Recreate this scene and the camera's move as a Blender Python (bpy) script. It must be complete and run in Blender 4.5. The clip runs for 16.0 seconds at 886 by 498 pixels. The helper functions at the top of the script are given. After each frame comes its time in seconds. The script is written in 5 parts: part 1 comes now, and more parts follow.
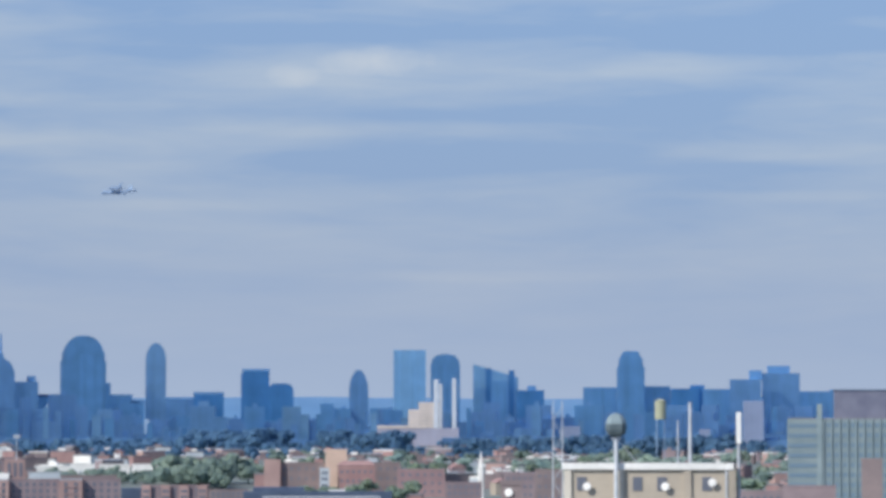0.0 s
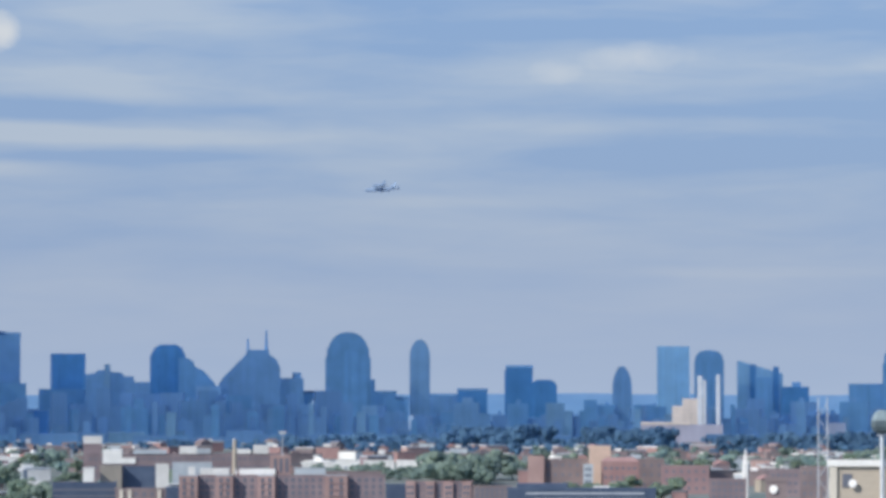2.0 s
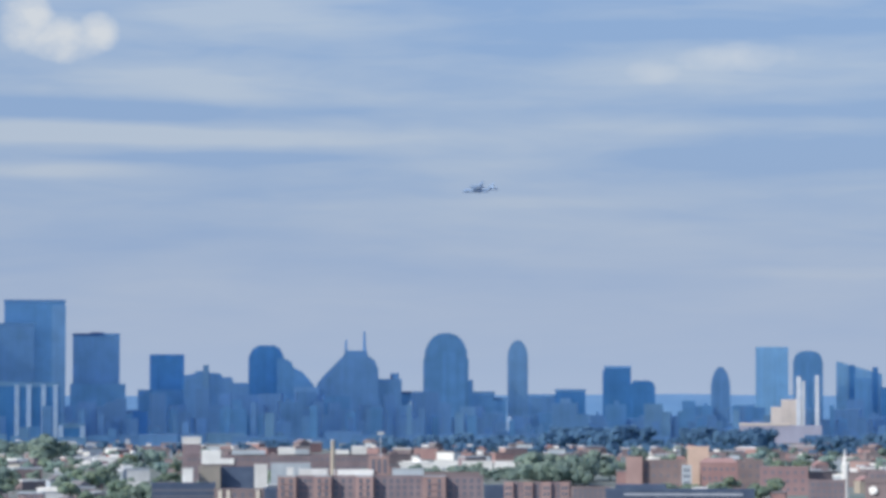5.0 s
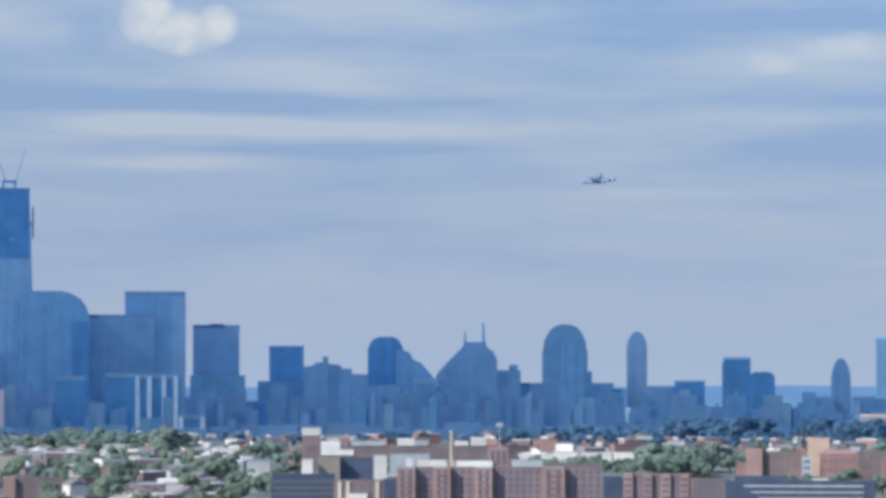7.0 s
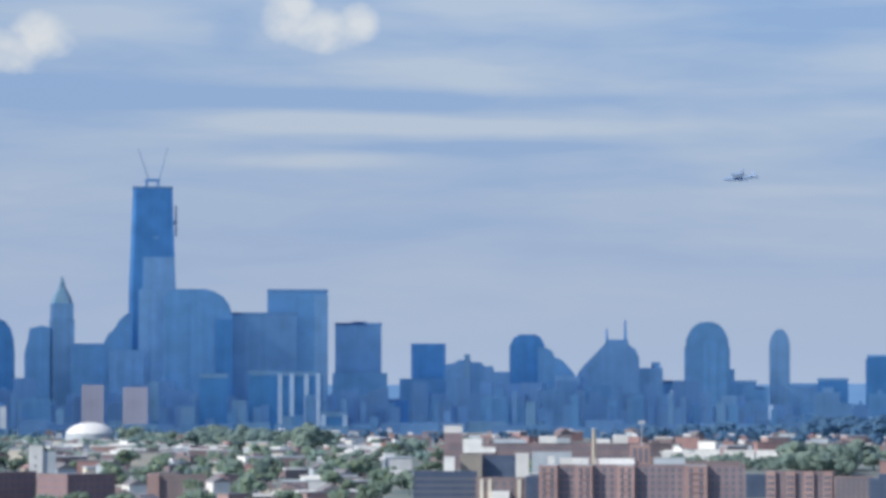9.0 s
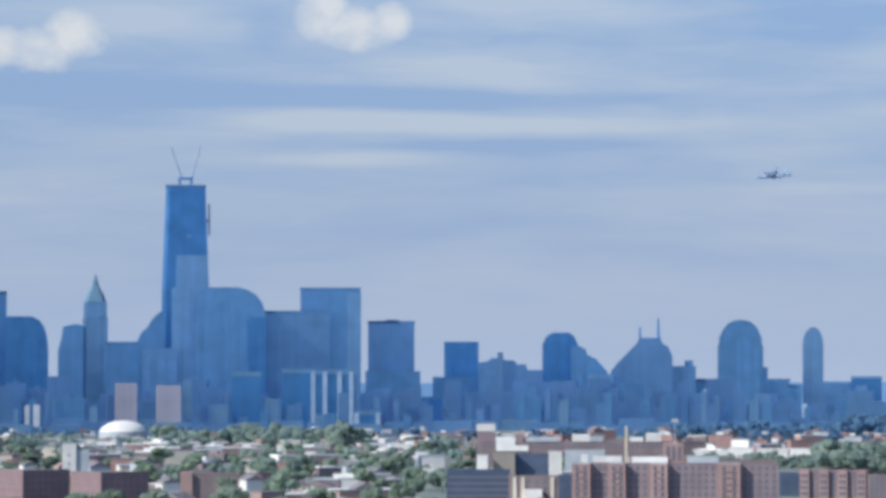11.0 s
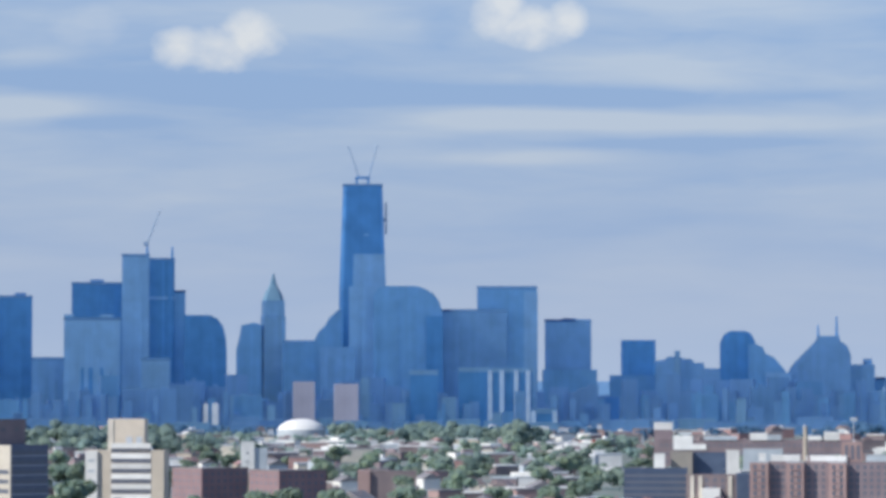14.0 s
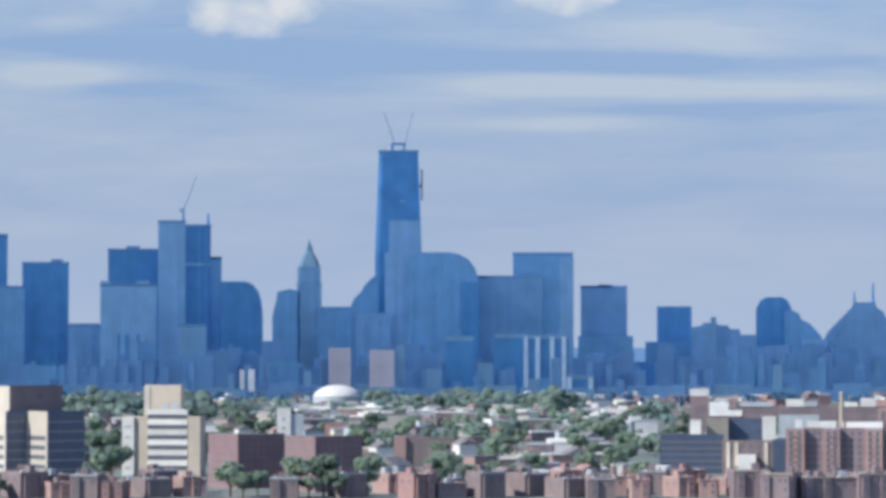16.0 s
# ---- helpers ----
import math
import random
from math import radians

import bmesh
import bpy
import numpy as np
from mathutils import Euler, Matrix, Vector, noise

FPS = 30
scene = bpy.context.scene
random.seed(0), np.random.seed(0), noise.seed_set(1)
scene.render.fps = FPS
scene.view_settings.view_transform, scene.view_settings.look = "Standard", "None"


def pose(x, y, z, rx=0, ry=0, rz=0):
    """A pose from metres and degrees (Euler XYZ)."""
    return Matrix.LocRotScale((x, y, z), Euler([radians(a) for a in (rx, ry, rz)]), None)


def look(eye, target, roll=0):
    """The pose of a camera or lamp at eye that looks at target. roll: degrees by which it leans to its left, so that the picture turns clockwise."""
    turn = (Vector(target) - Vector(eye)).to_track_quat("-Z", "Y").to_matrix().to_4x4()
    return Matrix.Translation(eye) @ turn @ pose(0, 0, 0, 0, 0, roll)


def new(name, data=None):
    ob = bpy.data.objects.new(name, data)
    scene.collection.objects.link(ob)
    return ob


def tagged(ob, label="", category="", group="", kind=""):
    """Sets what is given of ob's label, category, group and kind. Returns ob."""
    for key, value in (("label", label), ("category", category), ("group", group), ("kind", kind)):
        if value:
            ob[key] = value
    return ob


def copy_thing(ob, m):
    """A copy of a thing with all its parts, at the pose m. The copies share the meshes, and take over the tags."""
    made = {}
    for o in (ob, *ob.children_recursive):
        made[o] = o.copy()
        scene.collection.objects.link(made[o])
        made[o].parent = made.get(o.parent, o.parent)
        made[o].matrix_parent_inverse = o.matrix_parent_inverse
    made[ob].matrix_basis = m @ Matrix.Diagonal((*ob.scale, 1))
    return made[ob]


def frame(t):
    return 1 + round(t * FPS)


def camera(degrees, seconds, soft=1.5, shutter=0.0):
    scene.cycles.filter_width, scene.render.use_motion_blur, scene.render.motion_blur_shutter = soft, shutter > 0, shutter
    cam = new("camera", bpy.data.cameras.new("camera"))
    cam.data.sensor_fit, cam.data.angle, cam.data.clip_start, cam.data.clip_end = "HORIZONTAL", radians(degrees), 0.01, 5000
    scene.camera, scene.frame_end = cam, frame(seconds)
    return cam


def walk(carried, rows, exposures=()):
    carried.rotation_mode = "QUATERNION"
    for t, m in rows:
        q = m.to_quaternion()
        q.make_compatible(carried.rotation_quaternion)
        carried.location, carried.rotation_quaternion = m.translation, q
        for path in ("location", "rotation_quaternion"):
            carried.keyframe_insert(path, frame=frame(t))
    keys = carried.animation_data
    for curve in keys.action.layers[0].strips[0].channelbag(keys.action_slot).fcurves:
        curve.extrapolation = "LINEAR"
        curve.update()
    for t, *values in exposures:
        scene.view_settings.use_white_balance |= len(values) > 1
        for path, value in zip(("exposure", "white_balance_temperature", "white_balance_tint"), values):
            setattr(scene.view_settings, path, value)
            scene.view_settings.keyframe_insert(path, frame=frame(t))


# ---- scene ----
H = 55.0          # eye height above the streets
cam = camera(16.0, 16.0, soft=3.9)
ROWS = [
    (0.0, -8.714, 2.658),
    (0.5, -7.616, 2.613),
    (1.0, -6.641, 2.580),
    (1.5, -5.287, 2.580),
    (2.0, -3.934, 2.592),
    (2.5, -2.896, 2.580),
    (3.0, -2.498, 2.584),
    (5.3, -1.998, 2.617),
    (5.5, -1.844, 2.638),
    (6.0, -1.465, 2.718),
    (6.5, -0.725, 2.600),
    (7.0, 0.005, 2.449),
    (7.5, 0.463, 2.496),
    (8.0, 0.627, 2.436),
    (8.5, 1.562, 2.408),
    (9.0, 2.580, 2.406),
    (11.3, 3.332, 2.372),
    (11.5, 3.476, 2.383),
    (12.0, 3.787, 2.383),
    (12.5, 4.282, 2.358),
    (13.0, 5.220, 2.370),
    (13.5, 5.867, 2.252),
    (14.0, 6.389, 2.345),
    (14.5, 6.772, 2.218),
    (15.0, 7.023, 2.159),
    (15.5, 7.041, 1.964),
    (16.0, 7.041, 1.733),
]
walk(cam, [(t, pose(0, 0, H, 90 + pitch, 0, yaw)) for t, yaw, pitch in ROWS], exposures=((0.0, -0.05), (6.0, 0.0), (16.0, 0.09)))

# ---- light ----
SUN_AZ, SUN_EL = radians(-120), radians(38)      # clockwise from the view's middle (+y)
world = bpy.data.worlds.new("sky")
scene.world = world
world.use_nodes = True
wn, wl = world.node_tree.nodes, world.node_tree.links
wn.clear()


def wnode(kind, **sets):
    n = wn.new(kind)
    for k, v in sets.items():
        n.inputs[k].default_value = v
    return n


def wmath(op, a, b=None, c=None, clamp=False):
    n = wn.new("ShaderNodeMath")
    n.operation, n.use_clamp = op, clamp
    for i, v in enumerate((a, b, c)):
        if v is None:
            continue
        if isinstance(v, (int, float)):
            n.inputs[i].default_value = v
        else:
            wl.new(v, n.inputs[i])
    return n.outputs[0]


def wmix(fac, a, b):
    n = wn.new("ShaderNodeMix")
    n.data_type = "RGBA"
    wl.new(fac, n.inputs[0])
    for i, v in ((6, a), (7, b)):
        if isinstance(v, tuple):
            n.inputs[i].default_value = (*v, 1)
        else:
            wl.new(v, n.inputs[i])
    return n.outputs[2]


def make_sky():
    sky = wn.new("ShaderNodeTexSky")
    sky.sky_type, sky.sun_disc = "NISHITA", False
    sky.sun_elevation, sky.sun_rotation = SUN_EL, SUN_AZ
    sky.air_density, sky.dust_density, sky.ozone_density = 1.3, 1.0, 3.0
    blue = wn.new("ShaderNodeVectorMath")
    blue.operation = "MULTIPLY"
    wl.new(sky.outputs[0], blue.inputs[0])
    blue.inputs[1].default_value = SKY_TINT
    coord = wn.new("ShaderNodeTexCoord")
    xyz = wn.new("ShaderNodeSeparateXYZ")
    wl.new(coord.outputs["Generated"], xyz.inputs[0])
    az = wmath("ARCTAN2", xyz.outputs[0], xyz.outputs[1])
    el = xyz.outputs[2]
    place = wn.new("ShaderNodeCombineXYZ")
    wl.new(wmath("MULTIPLY", az, 1.0), place.inputs[0])
    wl.new(wmath("MULTIPLY", el, 6.5), place.inputs[1])

    def noise_at(scale, detail, rough, dx=0.0, warp=0.0):
        n = wnode("ShaderNodeTexNoise", Scale=scale, Detail=detail, Roughness=rough, Distortion=warp)
        shift = wn.new("ShaderNodeVectorMath")
        shift.operation = "ADD"
        wl.new(place.outputs[0], shift.inputs[0])
        shift.inputs[1].default_value = (dx, dx * 0.7, 0)
        wl.new(shift.outputs[0], n.inputs["Vector"])
        return n.outputs["Fac"]

    broad = noise_at(8.0, 4.0, 0.5, 3.1, 0.5)
    fine = noise_at(24.0, 5.0, 0.6, 7.7, 0.6)
    veil = wmath("ADD", wmath("MULTIPLY", broad, 0.7), wmath("MULTIPLY", fine, 0.3))
    # veil of high streaky cloud
    veil = wmath("MULTIPLY", wmath("SUBTRACT", veil, 0.5), wmath("MULTIPLY_ADD", wmath("MINIMUM", wmath("MAXIMUM", el, 0.0), 0.11), 27.0, 0.25))
    veil = wmath("ADD", veil, VEIL_BASE)
    # long streaks and gaps: bearing and height in degrees, half sizes, strength
    for b, e, hw, hh, s in STREAKS:
        u = wmath("DIVIDE", wmath("SUBTRACT", az, radians(b)), radians(hw))
        v = wmath("DIVIDE", wmath("SUBTRACT", el, radians(e)), radians(hh))
        r2 = wmath("ADD", wmath("MULTIPLY", u, u), wmath("MULTIPLY", v, v))
        g = wmath("DIVIDE", 1.0, wmath("ADD", 1.0, wmath("MULTIPLY", r2, r2)))
        veil = wmath("ADD", veil, wmath("MULTIPLY", g, s))
    veil = wmath("MULTIPLY", wmath("MAXIMUM", veil, 0.0), 1.0, clamp=True)
    puffs = None
    round_place = wn.new("ShaderNodeCombineXYZ")
    wl.new(az, round_place.inputs[0])
    wl.new(wmath("MULTIPLY", el, 1.25), round_place.inputs[1])
    bumps = wnode("ShaderNodeTexNoise", Scale=75.0, Detail=6.0, Roughness=0.58)
    wl.new(round_place.outputs[0], bumps.inputs["Vector"])
    lump = wmath("MULTIPLY", wmath("SUBTRACT", bumps.outputs["Fac"], 0.5), 2.1)
    for b, e, hw, hh, s in PUFFS:
        u = wmath("DIVIDE", wmath("SUBTRACT", az, radians(b)), radians(hw))
        v = wmath("DIVIDE", wmath("SUBTRACT", el, radians(e)), radians(hh))
        r2 = wmath("ADD", wmath("MULTIPLY", u, u), wmath("MULTIPLY", v, v))
        g = wmath("MULTIPLY", wmath("ADD", wmath("SUBTRACT", 1.0, r2), lump), s, clamp=True)
        puffs = g if puffs is None else wmath("MAXIMUM", puffs, g)
    # haze lies over the low sky and thins out upwards
    low = wmath("POWER", 2.718, wmath("MULTIPLY", wmath("MAXIMUM", el, 0.0), -16.0))
    haze = wmath("POWER", 2.718, wmath("MULTIPLY", wmath("MAXIMUM", el, 0.0), -3.0))
    clear = wmix(low, GAP, LOW_HAZE)
    colour = wmix(wmath("MULTIPLY", veil, 0.85), clear, VEIL)
    colour = wmix(puffs, colour, PUFF)
    colour = wmix(haze, blue.outputs[0], colour)
    back = wnode("ShaderNodeBackground", Strength=0.12)
    wl.new(colour, back.inputs[0])
    out = wn.new("ShaderNodeOutputWorld")
    wl.new(back.outputs[0], out.inputs[0])


SKY_TINT = (0.85, 0.95, 1.2)
GAP = (1.75, 2.78, 5.05)
LOW_HAZE = (2.8, 3.72, 5.4)
VEIL_BASE = 0.37
VEIL = (4.15, 4.62, 5.5)
PUFF = (6.3, 6.2, 6.2)
STREAKS = [
    (-5.59, 4.73, 1.54, 0.18, 0.75),
    (-3.53, 4.66, 2.05, 0.16, 0.70),
    (-0.86, 4.60, 2.88, 0.14, 0.50),
    (-4.66, 5.14, 2.67, 0.21, -0.70),
    (-1.89, 5.05, 2.57, 0.14, -0.40),
    (-1.89, 4.25, 2.47, 0.09, -0.60),
    (-4.66, 4.00, 1.75, 0.13, 0.60),
    (-1.27, 5.46, 2.67, 0.27, 0.45),
    (-1.48, 6.88, 1.85, 0.27, 0.50),
    (-6.41, 6.31, 0.45, 0.31, -0.50),
    (6.53, 6.55, 3.08, 0.14, -0.60),
    (7.15, 5.96, 2.05, 0.27, 0.60),
    (5.81, 5.73, 1.64, 0.23, 0.40),
    (2.22, 5.85, 2.67, 0.23, 0.30),
    (9.61, 5.08, 2.67, 0.14, -0.50),
    (6.33, 4.81, 1.95, 0.12, 0.35),
    (8.79, 4.29, 3.39, 0.23, -0.55),
    (11.98, 5.96, 2.67, 0.31, 0.40),
    (14.85, 6.35, 2.67, 0.23, -0.60),
    (14.54, 4.42, 2.26, 0.16, 0.35),
    (14.03, 4.11, 2.05, 0.12, -0.30),
    (-14.01, 4.85, 1.13, 0.21, 0.80),
    (-12.37, 4.64, 1.23, 0.14, -0.50),
    (-12.98, 5.34, 1.54, 0.14, -0.35),
    (-9.59, 5.08, 2.57, 0.18, -0.45),
    (-13.80, 5.75, 0.72, 0.16, 0.40),
    (-8.87, 6.57, 1.23, 0.41, 0.35),
    (14.03, 5.44, 4.62, 1.34, -0.20),
    (3.76, 3.44, 2.57, 0.10, 0.25),
    (9.92, 2.16, 3.08, 0.10, 0.20),
    (15.37, 3.59, 1.54, 0.10, 0.30),
    (-3.74, 5.85, 1.54, 0.21, 0.30),
]
PUFFS = [
    (-9.85, 6.18, 0.66, 0.56, 1.05),
    (-11.15, 5.95, 0.72, 0.38, 0.80),
    (-10.50, 5.93, 1.05, 0.42, 0.85),
    (-5.38, 6.68, 0.54, 0.60, 1.0),
    (-4.12, 6.50, 0.46, 0.36, 0.85),
    (-4.80, 6.36, 0.88, 0.42, 0.95),
    (-12.88, 6.35, 0.77, 0.41, 0.2),
    (7.46, 6.04, 1.13, 0.31, 0.40),
    (6.02, 5.78, 0.51, 0.25, 0.30),
]
make_sky()
sun = new("sun", bpy.data.lights.new("sun", "SUN"))
sun.data.energy, sun.data.angle, sun.data.color = 4.9, radians(0.6), (1.0, 0.95, 0.86)
sun.matrix_world = look((0, 0, 0), (-math.sin(SUN_AZ) * math.cos(SUN_EL), -math.cos(SUN_AZ) * math.cos(SUN_EL), -math.sin(SUN_EL)))


# ---- materials ----
def material(name, rough=0.8, metal=0.0):
    m = bpy.data.materials.new(name)
    m.use_nodes = True
    b = m.node_tree.nodes["Principled BSDF"]
    b.inputs["Roughness"].default_value, b.inputs["Metallic"].default_value = rough, metal
    return m, m.node_tree.nodes, m.node_tree.links, b


def surface(name, a, b, scale, rough=0.85, fine=0.0, vary=0.12, bump=0.0, detail=4.0, leafy=False):
    """Two tones in clouds of one size, a finer grain, and a tone of its own for every object."""
    m, n, l, out = material(name, rough)
    tex = n.new("ShaderNodeTexCoord")
    big = n.new("ShaderNodeTexNoise")
    big.inputs["Scale"].default_value, big.inputs["Detail"].default_value = scale, detail
    l.new(tex.outputs["Object"], big.inputs["Vector"])
    ramp = n.new("ShaderNodeValToRGB")
    ramp.color_ramp.elements[0].position, ramp.color_ramp.elements[1].position = 0.35, 0.65
    ramp.color_ramp.elements[0].color, ramp.color_ramp.elements[1].color = (*a, 1), (*b, 1)
    l.new(big.outputs["Fac"], ramp.inputs[0])
    small = n.new("ShaderNodeTexNoise")
    small.inputs["Scale"].default_value, small.inputs["Detail"].default_value = fine or scale * 9, 3.0
    l.new(tex.outputs["Object"], small.inputs["Vector"])
    info = n.new("ShaderNodeObjectInfo")
    tone = n.new("ShaderNodeMath")
    tone.operation = "MULTIPLY_ADD"
    l.new(info.outputs["Random"], tone.inputs[0])
    tone.inputs[1].default_value, tone.inputs[2].default_value = 2 * vary, 0.87 - vary
    grain = n.new("ShaderNodeMath")
    grain.operation = "MULTIPLY_ADD"
    l.new(small.outputs["Fac"], grain.inputs[0])
    grain.inputs[1].default_value = 0.26
    l.new(tone.outputs[0], grain.inputs[2])
    mul = n.new("ShaderNodeVectorMath")
    mul.operation = "SCALE"
    l.new(ramp.outputs[0], mul.inputs[0])
    l.new(grain.outputs[0], mul.inputs["Scale"])
    l.new(mul.outputs[0], out.inputs["Base Color"])
    if bump:
        bp = n.new("ShaderNodeBump")
        bp.inputs["Strength"].default_value, bp.inputs["Distance"].default_value = bump, 0.1
        l.new(small.outputs["Fac"], bp.inputs["Height"])
        l.new(bp.outputs[0], out.inputs["Normal"])
    if leafy:
        # thin leaves let half of the light through
        thin = n.new("ShaderNodeBsdfTranslucent")
        l.new(mul.outputs[0], thin.inputs["Color"])
        both = n.new("ShaderNodeMixShader")
        both.inputs[0].default_value = 0.5
        l.new(out.outputs[0], both.inputs[1])
        l.new(thin.outputs[0], both.inputs[2])
        l.new(both.outputs[0], n["Material Output"].inputs[0])
    return m


def facade(name, wall, glass, floor=3.8, bay=3.2, share=0.5, rough=0.3, patch=0.26, metal=0.96):
    """A mirroring curtain wall or window grid seen from afar: floors and bays in two tones, with larger patches of change."""
    m, n, l, out = material(name, rough, metal)
    tex = n.new("ShaderNodeTexCoord")
    xyz = n.new("ShaderNodeSeparateXYZ")
    l.new(tex.outputs["Object"], xyz.inputs[0])

    def calc(op, a, b=0.0, c=0.0):
        k = n.new("ShaderNodeMath")
        k.operation = op
        for i, v in enumerate((a, b, c)):
            if isinstance(v, (int, float)):
                k.inputs[i].default_value = v
            else:
                l.new(v, k.inputs[i])
        return k.outputs[0]

    rows = calc("LESS_THAN", calc("FRACT", calc("DIVIDE", xyz.outputs[2], floor)), share)
    across = calc("ADD", xyz.outputs[0], xyz.outputs[1])
    cols = calc("LESS_THAN", calc("FRACT", calc("DIVIDE", across, bay)), 0.7)
    fac = calc("MULTIPLY", rows, cols)
    big = n.new("ShaderNodeTexNoise")
    big.inputs["Scale"].default_value, big.inputs["Detail"].default_value = 0.045, 5.0
    l.new(tex.outputs["Object"], big.inputs["Vector"])
    info = n.new("ShaderNodeObjectInfo")
    drawn = n.new("ShaderNodeVectorMath")
    drawn.operation = "MULTIPLY"
    l.new(tex.outputs["Object"], drawn.inputs[0])
    drawn.inputs[1].default_value = (0.16, 0.16, 0.006)
    streak = n.new("ShaderNodeTexNoise")
    streak.inputs["Scale"].default_value, streak.inputs["Detail"].default_value = 1.0, 3.0
    l.new(drawn.outputs[0], streak.inputs["Vector"])
    tone = calc("ADD", calc("MULTIPLY", info.outputs["Random"], 0.14), calc("MULTIPLY_ADD", big.outputs["Fac"], patch * 2, 0.78 - patch))
    tone = calc("ADD", tone, calc("MULTIPLY", streak.outputs["Fac"], 0.3))
    mix = n.new("ShaderNodeMix")
    mix.data_type = "RGBA"
    l.new(fac, mix.inputs[0])
    mix.inputs[6].default_value, mix.inputs[7].default_value = (*wall, 1), (*glass, 1)
    mul = n.new("ShaderNodeVectorMath")
    mul.operation = "SCALE"
    l.new(mix.outputs[2], mul.inputs[0])
    l.new(tone, mul.inputs["Scale"])
    l.new(mul.outputs[0], out.inputs["Base Color"])
    return m


def glass_like(name, colour, rough=0.15):
    m, n, l, out = material(name, rough)
    out.inputs["Base Color"].default_value = (*colour, 1)
    return m


# far towers: the blue of distance haze is put into these base colours
NAVY = facade("haze_navy_glass", (0.125, 0.34, 0.635), (0.108, 0.315, 0.605))
STEEL = facade("haze_blue_glass", (0.215, 0.45, 0.72), (0.195, 0.42, 0.695))
PALE = facade("haze_pale_glass", (0.31, 0.54, 0.79), (0.275, 0.50, 0.755))
SLATE = facade("haze_slate_masonry", (0.235, 0.44, 0.695), (0.215, 0.415, 0.67))
HAZY = facade("haze_blue_masonry", (0.225, 0.415, 0.685), (0.212, 0.40, 0.67), patch=0.16)
STONE = facade("haze_blue_stone", (0.28, 0.48, 0.68), (0.23, 0.43, 0.65))
# rosy walls greyed towards blue, haze put into the colour
ROSE = facade("haze_rosy_masonry", (0.25, 0.30, 0.43), (0.21, 0.27, 0.41), metal=0.5, rough=0.5)
# lit copy of the rosy walls: sunshine is put into the colour
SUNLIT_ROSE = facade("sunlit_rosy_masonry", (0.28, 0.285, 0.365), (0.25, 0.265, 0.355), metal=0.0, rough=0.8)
CREAM = facade("cream_masonry", (0.58, 0.51, 0.45), (0.42, 0.40, 0.42), metal=0.0, rough=0.7)
# far roof caps, with haze blue put into the colour
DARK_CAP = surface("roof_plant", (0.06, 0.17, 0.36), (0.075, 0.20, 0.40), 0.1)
# white piers, blued in the base colour to stand for haze
STRIP = surface("haze_blue_white_concrete", (0.24, 0.36, 0.53), (0.30, 0.42, 0.57), 0.1)
# far crane steel, paled and blued as haze would do it
CRANE = surface("haze_blue_crane_steel", (0.22, 0.33, 0.48), (0.26, 0.37, 0.52), 0.3)
# horizon ridge: its blue is distance haze put into the colour
RIDGE = surface("haze_blue_far_woods", (0.09, 0.205, 0.375), (0.11, 0.23, 0.40), 0.01)
GROUND = surface("street_ground", (0.12, 0.17, 0.155), (0.20, 0.205, 0.195), 0.02, fine=0.3)
# woods before the towers, leaf colour blued to stand for haze
WOODS = surface("haze_blue_foliage", (0.115, 0.245, 0.40), (0.135, 0.275, 0.43), 0.02, leafy=True)
# spring leaves, base colour lightened for the veil of haze
LEAF = surface("hazy_spring_foliage", (0.235, 0.345, 0.305), (0.335, 0.415, 0.295), 0.3, vary=0.2, leafy=True)
# farther leaves, paler and bluer: haze is put into the colour
LEAF_FAR = surface("haze_tinted_foliage", (0.265, 0.38, 0.375), (0.345, 0.44, 0.36), 0.02, vary=0.2, leafy=True)
BARK = surface("bark", (0.07, 0.05, 0.04), (0.11, 0.08, 0.06), 1.0)
BRICK = surface("red_brick", (0.285, 0.175, 0.175), (0.345, 0.22, 0.21), 0.12, fine=1.8)
BRICK_PINK = surface("pink_brick", (0.345, 0.235, 0.225), (0.41, 0.285, 0.265), 0.12, fine=1.8)
TAN = surface("tan_stone", (0.345, 0.305, 0.255), (0.41, 0.36, 0.295), 0.15, fine=2.0)
WHITE = surface("white_paint", (0.66, 0.66, 0.64), (0.78, 0.78, 0.76), 0.15, fine=1.5)
GREY = surface("grey_concrete", (0.36, 0.41, 0.46), (0.44, 0.49, 0.53), 0.12, fine=1.5)
ROOF = surface("tar_roof", (0.15, 0.15, 0.17), (0.22, 0.21, 0.22), 0.2, fine=2.0)
DARK = surface("dark_cladding", (0.055, 0.085, 0.15), (0.075, 0.11, 0.18), 0.2)
PANE = glass_like("window_glass", (0.13, 0.145, 0.185), 0.3)
METAL = surface("galvanised_metal", (0.42, 0.46, 0.50), (0.55, 0.58, 0.62), 0.6, rough=0.5)
RED = surface("red_panel", (0.45, 0.09, 0.06), (0.52, 0.12, 0.08), 0.3)
# white hull, with haze put into the colour as blue-grey
HULL = surface("haze_blue_aircraft_paint", (0.165, 0.245, 0.375), (0.185, 0.265, 0.395), 0.3)
# wings and fins: haze blue, set lighter to offset their own shade
HULL_DARK = surface("haze_blue_wing_paint", (0.22, 0.32, 0.47), (0.24, 0.34, 0.49), 0.3)
BRICK_DARK = surface("dark_red_brick", (0.235, 0.158, 0.17), (0.29, 0.195, 0.20), 0.12, fine=1.8)
BRICK_BROWN = surface("brown_brick", (0.19, 0.155, 0.165), (0.25, 0.20, 0.20), 0.12, fine=1.8)
BRICK_MAUVE = surface("mauve_brick", (0.215, 0.17, 0.19), (0.275, 0.22, 0.235), 0.12, fine=1.8)
